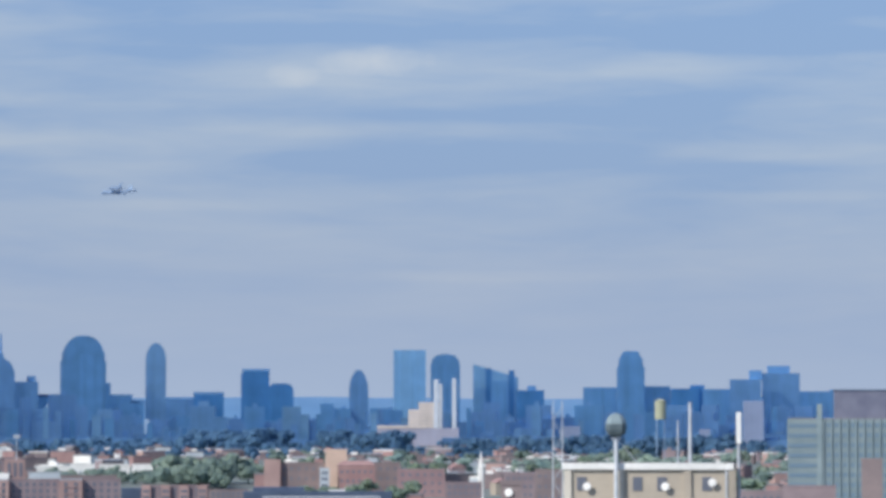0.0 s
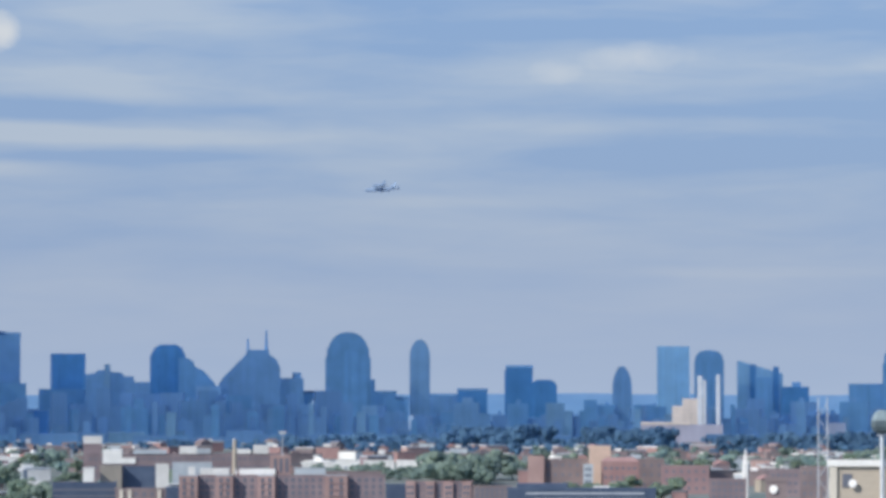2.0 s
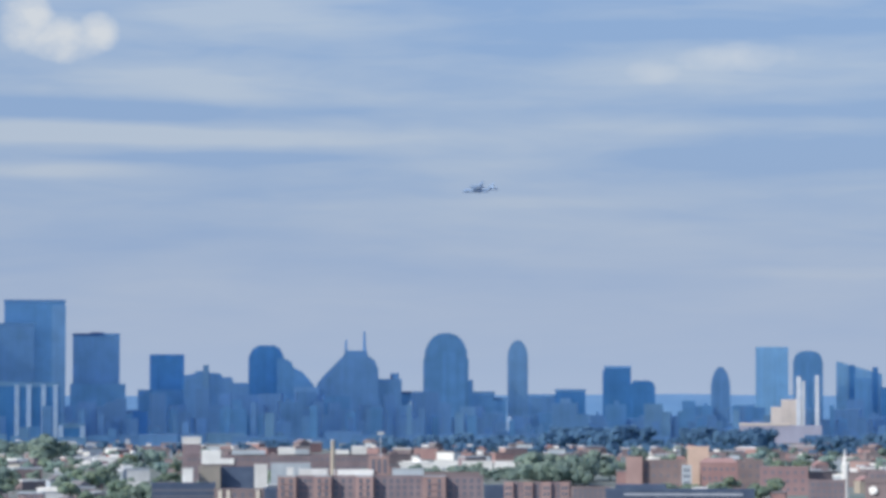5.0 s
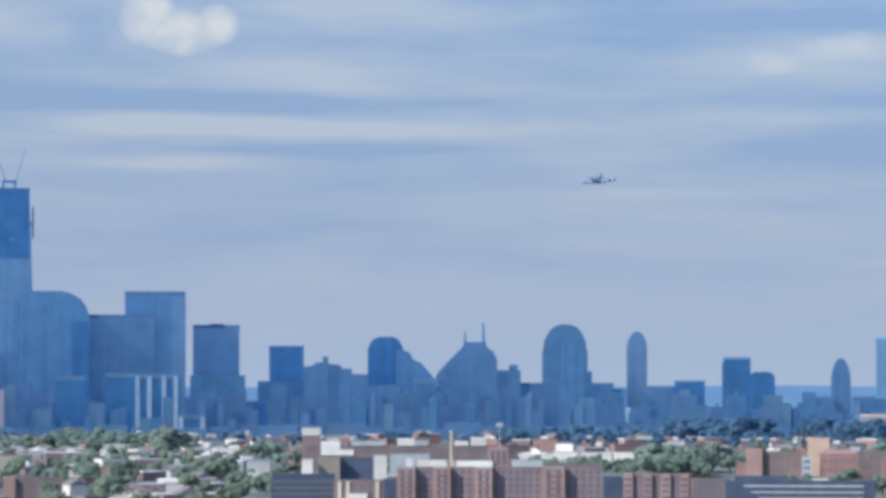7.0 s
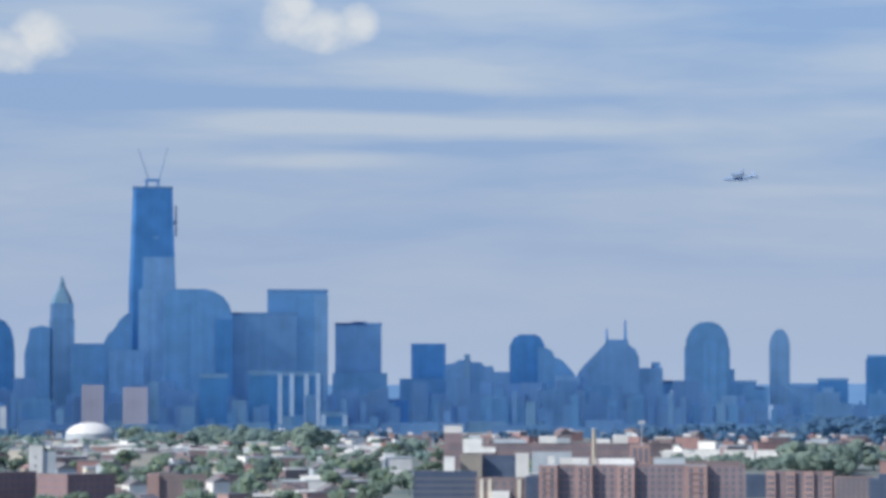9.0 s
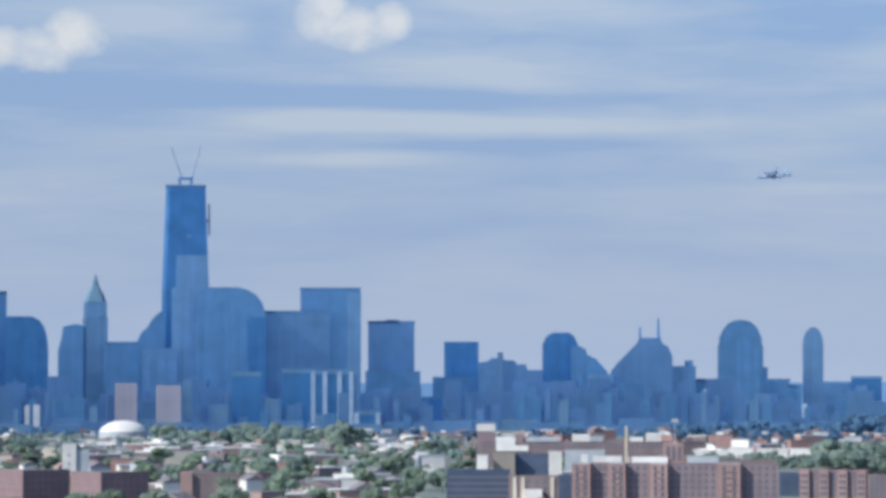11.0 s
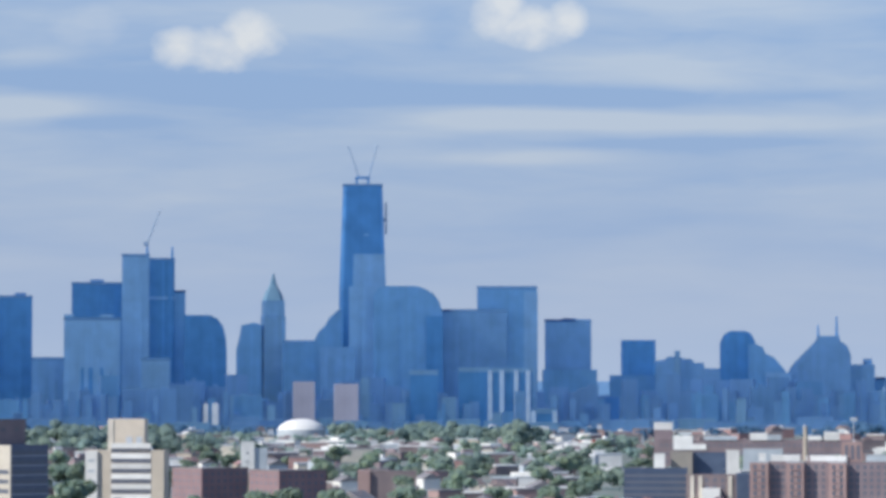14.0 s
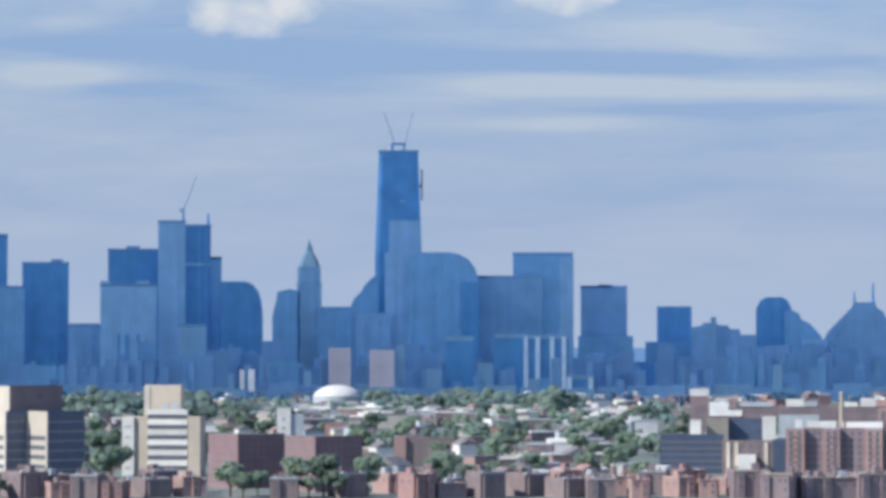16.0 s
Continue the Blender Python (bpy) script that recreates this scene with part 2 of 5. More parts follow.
CREAM_WALL = surface("cream_render", (0.56, 0.52, 0.45), (0.64, 0.60, 0.52), 0.15, fine=1.6)
# cream of the office's left faces, sunlight put into the colour
LIGHT_CREAM = surface("sunlit_cream_render", (0.50, 0.46, 0.40), (0.57, 0.53, 0.46), 0.15, fine=1.6)
PEACH = surface("peach_render", (0.56, 0.42, 0.34), (0.64, 0.48, 0.39), 0.15, fine=1.6)
# yellow tank steel, dulled in the colour to stand for haze
YELLOW = surface("haze_paled_yellow_steel", (0.34, 0.36, 0.26), (0.40, 0.42, 0.30), 0.2)
LAMP = surface("white_lamp_housing", (0.80, 0.79, 0.76), (0.86, 0.85, 0.82), 0.4)
# office panes paled in the base colour, standing for haze
OFFICE_PANE = glass_like("haze_paled_office_glass", (0.13, 0.20, 0.27), 0.35)
# office front cladding, with haze and shade put into its blue
HAZY_CLAD = surface("haze_blue_cladding", (0.125, 0.15, 0.225), (0.16, 0.185, 0.26), 0.2)
SLATE_CLAD = surface("slate_cladding", (0.11, 0.12, 0.18), (0.15, 0.16, 0.22), 0.2)
OFFICE_WALL = surface("grey_green_concrete", (0.18, 0.245, 0.275), (0.23, 0.295, 0.32), 0.12, fine=1.5)
# green copper of the spire, with haze blue put into its colour
SPIRE = surface("haze_blue_old_copper", (0.085, 0.185, 0.28), (0.11, 0.215, 0.31), 0.2)
RADOME_LOW = surface("dark_green_grey_shell", (0.07, 0.10, 0.12), (0.10, 0.14, 0.16), 0.5)
BEIGE = surface("beige_concrete", (0.30, 0.28, 0.25), (0.36, 0.33, 0.29), 0.15, fine=2.0)
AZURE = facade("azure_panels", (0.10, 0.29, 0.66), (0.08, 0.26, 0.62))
# white far walls, slightly blued in the colour for haze
PALE_WALL = surface("haze_pale_render", (0.42, 0.47, 0.54), (0.50, 0.55, 0.61), 0.1)
LIGHT_TAN = surface("light_tan_stone", (0.52, 0.46, 0.38), (0.60, 0.53, 0.44), 0.15, fine=2.0)
# palest far glass, the haze is put into its base colour too
ICE = facade("haze_icy_glass", (0.38, 0.66, 0.90), (0.32, 0.60, 0.86))


# ---- shapes ----
def at(bearing, dist, z=0.0, turn=0.0):
    """A place by bearing (degrees clockwise from the view's middle) and distance, facing the eye."""
    bearing *= 0.995          # the bearings below were read half a percent too wide
    b = radians(bearing)
    return pose(dist * math.sin(b), dist * math.cos(b), z, 0, 0, turn - bearing)


def finish(name, bm, mat):
    me = bpy.data.meshes.new(name)
    bm.normal_update()
    bm.to_mesh(me)
    bm.free()
    me.materials.append(mat)
    return me


def part(name, bm, mat, parent, label=""):
    ob = new(name, finish(name, bm, mat))
    ob.parent = parent
    return tagged(ob, label)


def piece(name, me, parent, m):
    ob = new(name, me)
    ob.parent = parent
    ob.matrix_basis = m
    return ob


def thing(name, m, label, category, group="", kind=""):
    ob = new(name)
    ob.matrix_basis = m
    return tagged(ob, label, category, group, kind)


def box(bm, x0, x1, y0, y1, z0, z1):
    v = [bm.verts.new((x, y, z)) for z in (z0, z1) for x, y in ((x0, y0), (x1, y0), (x1, y1), (x0, y1))]
    for q in ((3, 2, 1, 0), (4, 5, 6, 7), (0, 1, 5, 4), (1, 2, 6, 5), (2, 3, 7, 6), (3, 0, 4, 7)):
        bm.faces.new([v[i] for i in q])


def boxed(*sizes):
    bm = bmesh.new()
    for s in sizes:
        box(bm, *s)
    return bm


def loft(bm, levels, cut=0.25):
    """Chamfered rectangles (z, half width, half depth) joined from level to level and closed above."""
    rings = []
    for z, hw, hd in levels:
        c = cut * min(hw, hd)
        pts = ((-hw + c, -hd), (hw - c, -hd), (hw, -hd + c), (hw, hd - c), (hw - c, hd), (-hw + c, hd), (-hw, hd - c), (-hw, -hd + c))
        rings.append([bm.verts.new((x, y, z)) for x, y in pts])
    for a, b in zip(rings, rings[1:]):
        for i in range(8):
            bm.faces.new((a[i], a[(i + 1) % 8], b[(i + 1) % 8], b[i]))
    bm.faces.new(rings[-1])
    bm.faces.new(rings[0][::-1])


def extrude(bm, outline, y0, y1):
    """An outline in x and z drawn out from y0 to y1."""
    f = [bm.verts.new((x, y0, z)) for x, z in outline]
    k = [bm.verts.new((x, y1, z)) for x, z in outline]
    n = len(outline)
    bm.faces.new(f)
    bm.faces.new(k[::-1])
    for i in range(n):
        bm.faces.new((f[i], k[i], k[(i + 1) % n], f[(i + 1) % n]))


def tube(bm, a, b, r0, r1, n=8):
    a, b = Vector(a), Vector(b)
    turn = (b - a).to_track_quat("Z", "Y").to_matrix()
    rings = [[bm.verts.new(p + turn @ Vector((math.cos(6.2832 * i / n) * r, math.sin(6.2832 * i / n) * r, 0))) for i in range(n)] for p, r in ((a, r0), (b, r1))]
    for i in range(n):
        bm.faces.new((rings[0][i], rings[0][(i + 1) % n], rings[1][(i + 1) % n], rings[1][i]))
    bm.faces.new(rings[0][::-1])
    bm.faces.new(rings[1])


# ---- ground and distance ----
def make_ground():
    bm = bmesh.new()
    n, r = 72, 4985.0
    rings = []
    for rad in (0.0, 600, 1400, 2400, 3600, r):
        rings.append([bm.verts.new((rad * math.sin(6.28319 * i / n), rad * math.cos(6.28319 * i / n), 0)) for i in range(n)] if rad else [bm.verts.new((0, 0, 0))])
    for i in range(n):
        bm.faces.new((rings[0][0], rings[1][(i + 1) % n], rings[1][i]))
    for a, b in zip(rings[1:], rings[2:]):
        for i in range(n):
            bm.faces.new((a[i], a[(i + 1) % n], b[(i + 1) % n], b[i]))
    ob = new("ground", finish("ground", bm, GROUND))
    tagged(ob, "grey-green flat city ground between the houses", "ground", kind="structure")
    bm = bmesh.new()
    low = []
    for i in range(241):
        b = radians(-60 + i * 0.5)
        h = 51 + 4.5 * noise.noise((i * 0.11, 0, 0)) + 1.5 * noise.noise((i * 0.5, 3, 0))
        low.append([bm.verts.new((d * math.sin(b), d * math.cos(b), z)) for d, z in ((4700, 0), (4850, h * 0.7), (4940, h))])
    for a, b in zip(low, low[1:]):
        for k in range(2):
            bm.faces.new((a[k], b[k], b[k + 1], a[k + 1]))
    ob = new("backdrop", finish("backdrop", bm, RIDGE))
    tagged(ob, "low haze-blue wooded ridge along the horizon", "hills", kind="structure")


make_ground()


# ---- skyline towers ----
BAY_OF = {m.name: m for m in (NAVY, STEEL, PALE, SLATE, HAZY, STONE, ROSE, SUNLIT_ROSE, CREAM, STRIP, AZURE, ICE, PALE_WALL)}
def tower(b, d, w, h, mat, label, depth=0.8, cut=0.0, steps=(), cap=True, top=None, turn=0.0, name="office_tower", category="tower", group_fins=True):
    """A tower: steps are (height share, width share) from the ground up; top is an extra outline function."""
    t = thing(name, at(b, d + w * depth / 2, 0, turn), label, category, "skyline towers")
    hw, hd = w / 2, w * depth / 2
    bm = bmesh.new()
    if steps:
        levels, last = [], None
        for z, k in steps:
            levels.append((z * h, hw * k, hd * k))
        loft(bm, levels, cut)
    else:
        loft(bm, [(0, hw, hd), (h, hw, hd)], cut)
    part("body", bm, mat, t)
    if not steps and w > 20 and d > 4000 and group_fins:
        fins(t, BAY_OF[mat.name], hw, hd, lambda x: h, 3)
    if cap and not steps:
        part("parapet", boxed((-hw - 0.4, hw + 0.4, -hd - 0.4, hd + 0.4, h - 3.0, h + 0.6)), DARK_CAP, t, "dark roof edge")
    return t, hw, hd


FIN_RNG = random.Random(3)


def fins(t, mat, hw, hd, top_at, count):
    """Shallow upright bays that break up a tower's front."""
    for i in range(count):
        x = hw * FIN_RNG.uniform(-0.92, 0.92)
        w = hw * FIN_RNG.uniform(0.05, 0.14)
        z = min(top_at(max(x - w, -hw)), top_at(min(x + w, hw))) - FIN_RNG.uniform(2, 30)
        if z > 12:
            part("facade_bay", boxed((max(x - w, -hw + 0.2), min(x + w, hw - 0.2), -hd - 0.7 - 0.11 * i, -hd + 0.5, 0, z)), mat, t)


def plant_room(t, x0, x1, z0, z1, hd):
    part("roof_plant", boxed((x0, x1, -hd * 0.5, hd * 0.5, z0 - 0.5, z1)), DARK_CAP, t, "dark plant room on the roof")


def outline_tower(b, d, w, h, outline, mat, label, depth=0.8, name="office_tower"):
    """A tower with a roofline of its own: outline as shares of width (-0.5 to 0.5) and height."""
    t = thing(name, at(b, d + w * depth / 2), label, "tower", "skyline towers")
    bm = bmesh.new()
    extrude(bm, [(x * w, z * h) for x, z in outline], -w * depth / 2, w * depth / 2)
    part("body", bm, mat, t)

    def top_at(x):
        best = 1e9
        for (x0, z0), (x1, z1) in zip(outline, outline[1:] + outline[:1]):
            if abs(x1 - x0) > 1e-6 and (z0 + z1) > 0.01 and min(x0, x1) <= x / w <= max(x0, x1):
                best = min(best, (z0 + (z1 - z0) * (x / w - x0) / (x1 - x0)) * h)
        return best if best < 1e8 else 0.4 * h

    fins(t, BAY_OF[mat.name], w / 2, w * depth / 2, top_at, 4)
    part("plinth", boxed((-w / 2 - 1, w / 2 + 1, -w * depth / 2 - 2, w * depth / 2 + 1, 0, 9)), SLATE, t)
    return t


def mast(t, x, z0, z1, r=0.9, name="antenna"):
    bm = bmesh.new()
    tube(bm, (x, 0, z0 - 1), (x, 0, z1), r, r * 0.5)
    return part(name, bm, NAVY, t)


def jib(t, a, b, r=1.0):
    bm = bmesh.new()
    tube(bm, (a[0], -2, a[1]), (b[0], -2, b[1]), r, r * 0.6)
    part("crane_jib", bm, CRANE, t, "slanting crane jib")


BLUE = "haze-blue glass office tower in the far skyline"
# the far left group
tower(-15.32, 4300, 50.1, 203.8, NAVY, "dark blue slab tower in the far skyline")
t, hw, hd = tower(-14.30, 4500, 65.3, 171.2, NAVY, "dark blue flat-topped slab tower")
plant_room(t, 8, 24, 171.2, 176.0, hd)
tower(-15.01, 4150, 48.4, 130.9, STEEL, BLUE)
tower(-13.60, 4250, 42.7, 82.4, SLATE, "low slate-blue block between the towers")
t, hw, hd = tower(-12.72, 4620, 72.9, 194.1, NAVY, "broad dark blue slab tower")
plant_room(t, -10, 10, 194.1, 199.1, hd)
t, hw, hd = tower(-12.80, 4050, 71.9, 132.0, PALE, "pale blue broad tower with a painted dark recess")
# dark panel proud of the face, its tone stands for an opening's shade
part("recess", boxed((-14, 14, -hd - 0.6, -hd + 1, 0, 68.1)), NAVY, t, "dark panel painted as a shaded recess")
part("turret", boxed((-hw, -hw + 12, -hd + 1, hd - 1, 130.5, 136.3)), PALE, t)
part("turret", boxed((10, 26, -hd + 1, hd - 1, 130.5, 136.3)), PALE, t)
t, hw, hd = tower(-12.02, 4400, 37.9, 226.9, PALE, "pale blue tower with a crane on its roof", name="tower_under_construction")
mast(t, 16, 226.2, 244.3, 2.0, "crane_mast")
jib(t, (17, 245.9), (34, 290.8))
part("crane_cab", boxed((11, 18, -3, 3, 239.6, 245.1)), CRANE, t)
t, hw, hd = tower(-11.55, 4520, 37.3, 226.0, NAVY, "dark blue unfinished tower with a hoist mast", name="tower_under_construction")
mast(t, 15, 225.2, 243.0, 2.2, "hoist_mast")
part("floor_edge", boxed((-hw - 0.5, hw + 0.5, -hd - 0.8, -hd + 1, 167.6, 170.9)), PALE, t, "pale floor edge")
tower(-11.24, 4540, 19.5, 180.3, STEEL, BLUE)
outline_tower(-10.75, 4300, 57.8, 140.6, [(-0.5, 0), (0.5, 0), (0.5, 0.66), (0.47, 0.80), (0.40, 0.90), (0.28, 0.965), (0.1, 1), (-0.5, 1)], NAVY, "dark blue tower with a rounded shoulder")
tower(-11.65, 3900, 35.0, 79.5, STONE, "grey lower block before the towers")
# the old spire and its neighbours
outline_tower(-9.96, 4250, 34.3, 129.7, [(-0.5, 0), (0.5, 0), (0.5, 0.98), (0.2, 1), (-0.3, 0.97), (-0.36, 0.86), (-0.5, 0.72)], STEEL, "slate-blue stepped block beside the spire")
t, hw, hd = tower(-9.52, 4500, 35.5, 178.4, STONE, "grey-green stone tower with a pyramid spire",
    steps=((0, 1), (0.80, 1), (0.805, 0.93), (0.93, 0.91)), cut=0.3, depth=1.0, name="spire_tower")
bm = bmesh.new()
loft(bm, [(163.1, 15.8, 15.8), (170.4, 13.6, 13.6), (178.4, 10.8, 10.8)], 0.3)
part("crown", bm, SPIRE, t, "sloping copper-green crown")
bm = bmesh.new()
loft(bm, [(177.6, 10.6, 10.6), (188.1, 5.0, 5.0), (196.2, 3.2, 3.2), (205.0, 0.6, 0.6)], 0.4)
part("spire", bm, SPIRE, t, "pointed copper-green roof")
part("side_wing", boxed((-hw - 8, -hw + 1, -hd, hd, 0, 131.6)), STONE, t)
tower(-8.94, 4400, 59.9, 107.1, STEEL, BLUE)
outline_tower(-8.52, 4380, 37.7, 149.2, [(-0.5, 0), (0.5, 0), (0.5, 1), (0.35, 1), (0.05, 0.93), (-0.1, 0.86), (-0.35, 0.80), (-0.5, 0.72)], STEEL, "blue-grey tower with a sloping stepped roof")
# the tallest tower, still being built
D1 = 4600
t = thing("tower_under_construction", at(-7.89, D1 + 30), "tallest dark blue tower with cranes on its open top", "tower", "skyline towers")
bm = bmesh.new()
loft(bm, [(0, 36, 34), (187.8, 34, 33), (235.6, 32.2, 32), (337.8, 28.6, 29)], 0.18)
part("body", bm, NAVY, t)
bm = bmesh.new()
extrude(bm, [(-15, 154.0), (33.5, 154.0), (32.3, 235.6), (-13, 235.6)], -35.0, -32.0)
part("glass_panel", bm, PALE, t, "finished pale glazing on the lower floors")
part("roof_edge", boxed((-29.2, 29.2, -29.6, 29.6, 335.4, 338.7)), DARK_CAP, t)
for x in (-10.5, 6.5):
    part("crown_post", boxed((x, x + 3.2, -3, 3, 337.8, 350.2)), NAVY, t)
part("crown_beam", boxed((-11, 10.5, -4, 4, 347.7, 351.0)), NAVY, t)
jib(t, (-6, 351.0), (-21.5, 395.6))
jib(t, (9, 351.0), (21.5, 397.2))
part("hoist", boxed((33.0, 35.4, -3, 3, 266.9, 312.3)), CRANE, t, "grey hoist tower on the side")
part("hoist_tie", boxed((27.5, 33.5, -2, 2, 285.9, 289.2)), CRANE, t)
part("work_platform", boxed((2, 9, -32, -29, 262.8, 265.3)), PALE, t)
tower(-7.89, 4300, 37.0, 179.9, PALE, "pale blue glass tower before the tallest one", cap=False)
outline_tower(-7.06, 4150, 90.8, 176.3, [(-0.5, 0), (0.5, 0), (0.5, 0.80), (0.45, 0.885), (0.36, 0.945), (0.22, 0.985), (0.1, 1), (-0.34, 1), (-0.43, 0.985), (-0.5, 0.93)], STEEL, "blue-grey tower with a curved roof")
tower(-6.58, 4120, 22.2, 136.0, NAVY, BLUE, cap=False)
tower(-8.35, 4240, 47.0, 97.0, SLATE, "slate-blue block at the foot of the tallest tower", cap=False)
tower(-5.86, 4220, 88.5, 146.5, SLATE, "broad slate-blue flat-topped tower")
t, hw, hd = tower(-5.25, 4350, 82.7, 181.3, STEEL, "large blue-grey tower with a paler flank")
part("side_bay", boxed((hw - 18, hw + 0.8, -hd - 0.8, hd, 0, 174.3)), PALE, t, "paler right-hand face set out as a bay")
t, hw, hd = tower(-4.14, 4420, 65.0, 136.6, SLATE, "dark slate-blue tower with a flat roof")
plant_room(t, -8, 12, 136.6, 139.0, hd)
tower(-4.11, 4300, 74.8, 66.6, STEEL, BLUE, cap=False)
tower(-2.86, 4620, 50.5, 110.5, NAVY, "saturated blue flat-topped glass tower", cut=0.2, cap=False)
tower(-2.92, 4500, 72.6, 59.0, STEEL, BLUE, cap=False)
outline_tower(-1.96, 4250, 86.9, 84.0, [(-0.5, 0), (0.5, 0), (0.5, 0.81), (0.26, 0.81), (0.24, 0.90), (0.1, 0.9), (0.06, 0.96), (-0.1, 0.97), (-0.12, 1), (-0.3, 1), (-0.36, 0.95), (-0.5, 0.93)], SLATE, "rambling slate-blue block with a stepped roofline", name="apartment_block")
t, hw, hd = tower(-2.15, 4240, 7.6, 91.5, STONE, "slim grey chimney stack above the blocks", name="chimney", category="chimney", cap=False)
outline_tower(-1.06, 4420, 49.1, 120.8, [(-0.5, 0), (0.5, 0), (0.5, 0.88), (0.40, 0.96), (0.25, 1), (-0.2, 1), (-0.38, 0.96), (-0.5, 0.86)], NAVY, "dark blue tower with rounded corners")
outline_tower(-0.49, 4300, 55.5, 101.2, [(-0.5, 0), (0.5, 0), (0.5, 0.52), (0.38, 0.66), (0.25, 0.74), (0.12, 0.82), (-0.1, 0.88), (-0.14, 0.95), (-0.3, 1), (-0.5, 1)], STEEL, "blue-grey block stepping down to one side")
tower(-0.32, 4200, 33.9, 62.5, PALE, "pale blue block before the stepped one", cap=False)
t = outline_tower(0.41, 4350, 87.3, 112.7, [(-0.5, 0), (0.5, 0), (0.5, 0.77), (0.44, 0.88), (0.33, 0.94), (0.32, 1), (-0.02, 1), (-0.05, 0.94), (-0.2, 0.82), (-0.38, 0.68), (-0.46, 0.60), (-0.5, 0.5)], SLATE, "massive slate-blue building with twin antennas", name="antenna_building")
mast(t, -1, 112.7, 128.3, 1.9)
mast(t, 24.5, 112.7, 140.0, 2.1)
t, hw, hd = tower(1.18, 4360, 35.2, 73.8, SLATE, "slate-blue side block with a small roof house", cap=False)
plant_room(t, 2, 14, 73.8, 81.6, hd)
tower(1.59, 4450, 30.3, 55.8, STEEL, BLUE)
outline_tower(2.22, 4320, 62.0, 136.5, [(-0.5, 0), (0.5, 0), (0.5, 0.74), (0.47, 0.75), (0.465, 0.835), (0.43, 0.85), (0.41, 0.885), (0.34, 0.935), (0.25, 0.972), (0.13, 0.994), (0, 1), (-0.13, 0.994), (-0.25, 0.97),
    (-0.34, 0.93), (-0.41, 0.88), (-0.43, 0.845), (-0.465, 0.83), (-0.465, 0.76), (-0.5, 0.74)], STEEL, "blue glass tower with a rounded stepped crown", name="domed_tower")
tower(2.62, 4330, 14.0, 72.1, STEEL, BLUE, cap=False)
tower(2.90, 4450, 31.9, 55.8, STEEL, BLUE)
tower(3.20, 4350, 18.7, 47.2, STEEL, BLUE)
outline_tower(3.53, 4400, 28.4, 127.6, [(-0.5, 0), (0.5, 0), (0.5, 0.83), (0.46, 0.89), (0.36, 0.945), (0.22, 0.985), (0.06, 1), (-0.06, 1), (-0.22, 0.98), (-0.36, 0.94), (-0.46, 0.88), (-0.5, 0.82)], PALE, "slim pale blue tower with a rounded top", name="domed_tower")
tower(3.96, 4400, 41.0, 51.8, SLATE, BLUE)
tower(4.49, 4350, 41.3, 58.9, NAVY, "dark-capped blue block in the skyline")
tower(4.40, 4330, 14.7, 47.2, PALE, "pale narrow block before a blue one", cap=False)
tower(5.35, 4420, 37.2, 91.4, NAVY, "dark blue flat-topped tower")
tower(5.16, 4430, 12.7, 86.0, NAVY, BLUE, cap=False)
outline_tower(5.80, 4400, 35.5, 71.6, [(-0.5, 0), (0.5, 0), (0.5, 0.88), (0.42, 0.96), (0.25, 1), (-0.3, 1), (-0.4, 0.96), (-0.5, 0.93)], NAVY, "dark blue tower with a rounded roof")
outline_tower(7.22, 4430, 27.0, 90.7, [(-0.5, 0), (0.5, 0), (0.5, 0.70), (0.44, 0.82), (0.33, 0.91), (0.18, 0.98), (0.05, 1), (-0.05, 1), (-0.18, 0.98), (-0.33, 0.91), (-0.44, 0.82), (-0.5, 0.70)], SLATE, "slate-blue tower with a domed top", name="domed_tower")
# the group on the far right
tower(8.15, 4400, 45.0, 118.1, ICE, "pale sky-blue glass tower with a flat top", cap=False)
outline_tower(8.80, 4350, 40.5, 111.9, [(-0.5, 0), (0.5, 0), (0.5, 0.86), (0.44, 0.94), (0.3, 0.985), (0.1, 1), (-0.1, 1), (-0.3, 0.985), (-0.44, 0.94), (-0.5, 0.86)], STEEL, "blue tower with a barrel-vaulted roof")
t, hw, hd = tower(8.52, 3400, 24.4, 47.7, CREAM, "sunlit cream building with tall white piers", cap=False)
part("wing", boxed((-hw - 11, -hw, -hd, hd, 0, 39.7)), CREAM, t)
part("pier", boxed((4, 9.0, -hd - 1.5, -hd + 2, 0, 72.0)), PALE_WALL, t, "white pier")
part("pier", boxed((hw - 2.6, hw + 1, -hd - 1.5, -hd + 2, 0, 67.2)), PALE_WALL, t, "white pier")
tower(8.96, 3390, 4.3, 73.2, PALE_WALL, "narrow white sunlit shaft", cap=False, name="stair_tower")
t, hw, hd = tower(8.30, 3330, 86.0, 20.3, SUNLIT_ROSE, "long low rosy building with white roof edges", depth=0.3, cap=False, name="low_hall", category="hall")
part("roof_edge", boxed((-hw, hw * 0.2, -hd - 0.5, hd, 20.3, 22.8)), CREAM, t, "sunlit roof edge")
outline_tower(9.72, 4420, 63.4, 97.8, [(-0.5, 0), (0.5, 0), (0.5, 0.82), (-0.45, 1), (-0.5, 1)], ICE, "pale glass tower with a slanted roof")
tower(9.59, 4400, 7.9, 92.9, NAVY, "narrow dark blue shaft", cap=False, name="lift_shaft")
tower(10.01, 4400, 7.9, 89.7, NAVY, "narrow dark blue shaft", cap=False, name="lift_shaft")
tower(9.79, 4300, 23.1, 74.3, STEEL, BLUE, cap=False)
t, hw, hd = tower(10.35, 4300, 37.8, 61.9, NAVY, "dark blue block with a roof house", cap=False)
plant_room(t, -4, 8, 61.9, 68.1, hd)
tower(11.62, 4450, 47.1, 66.2, STEEL, BLUE, cap=False)
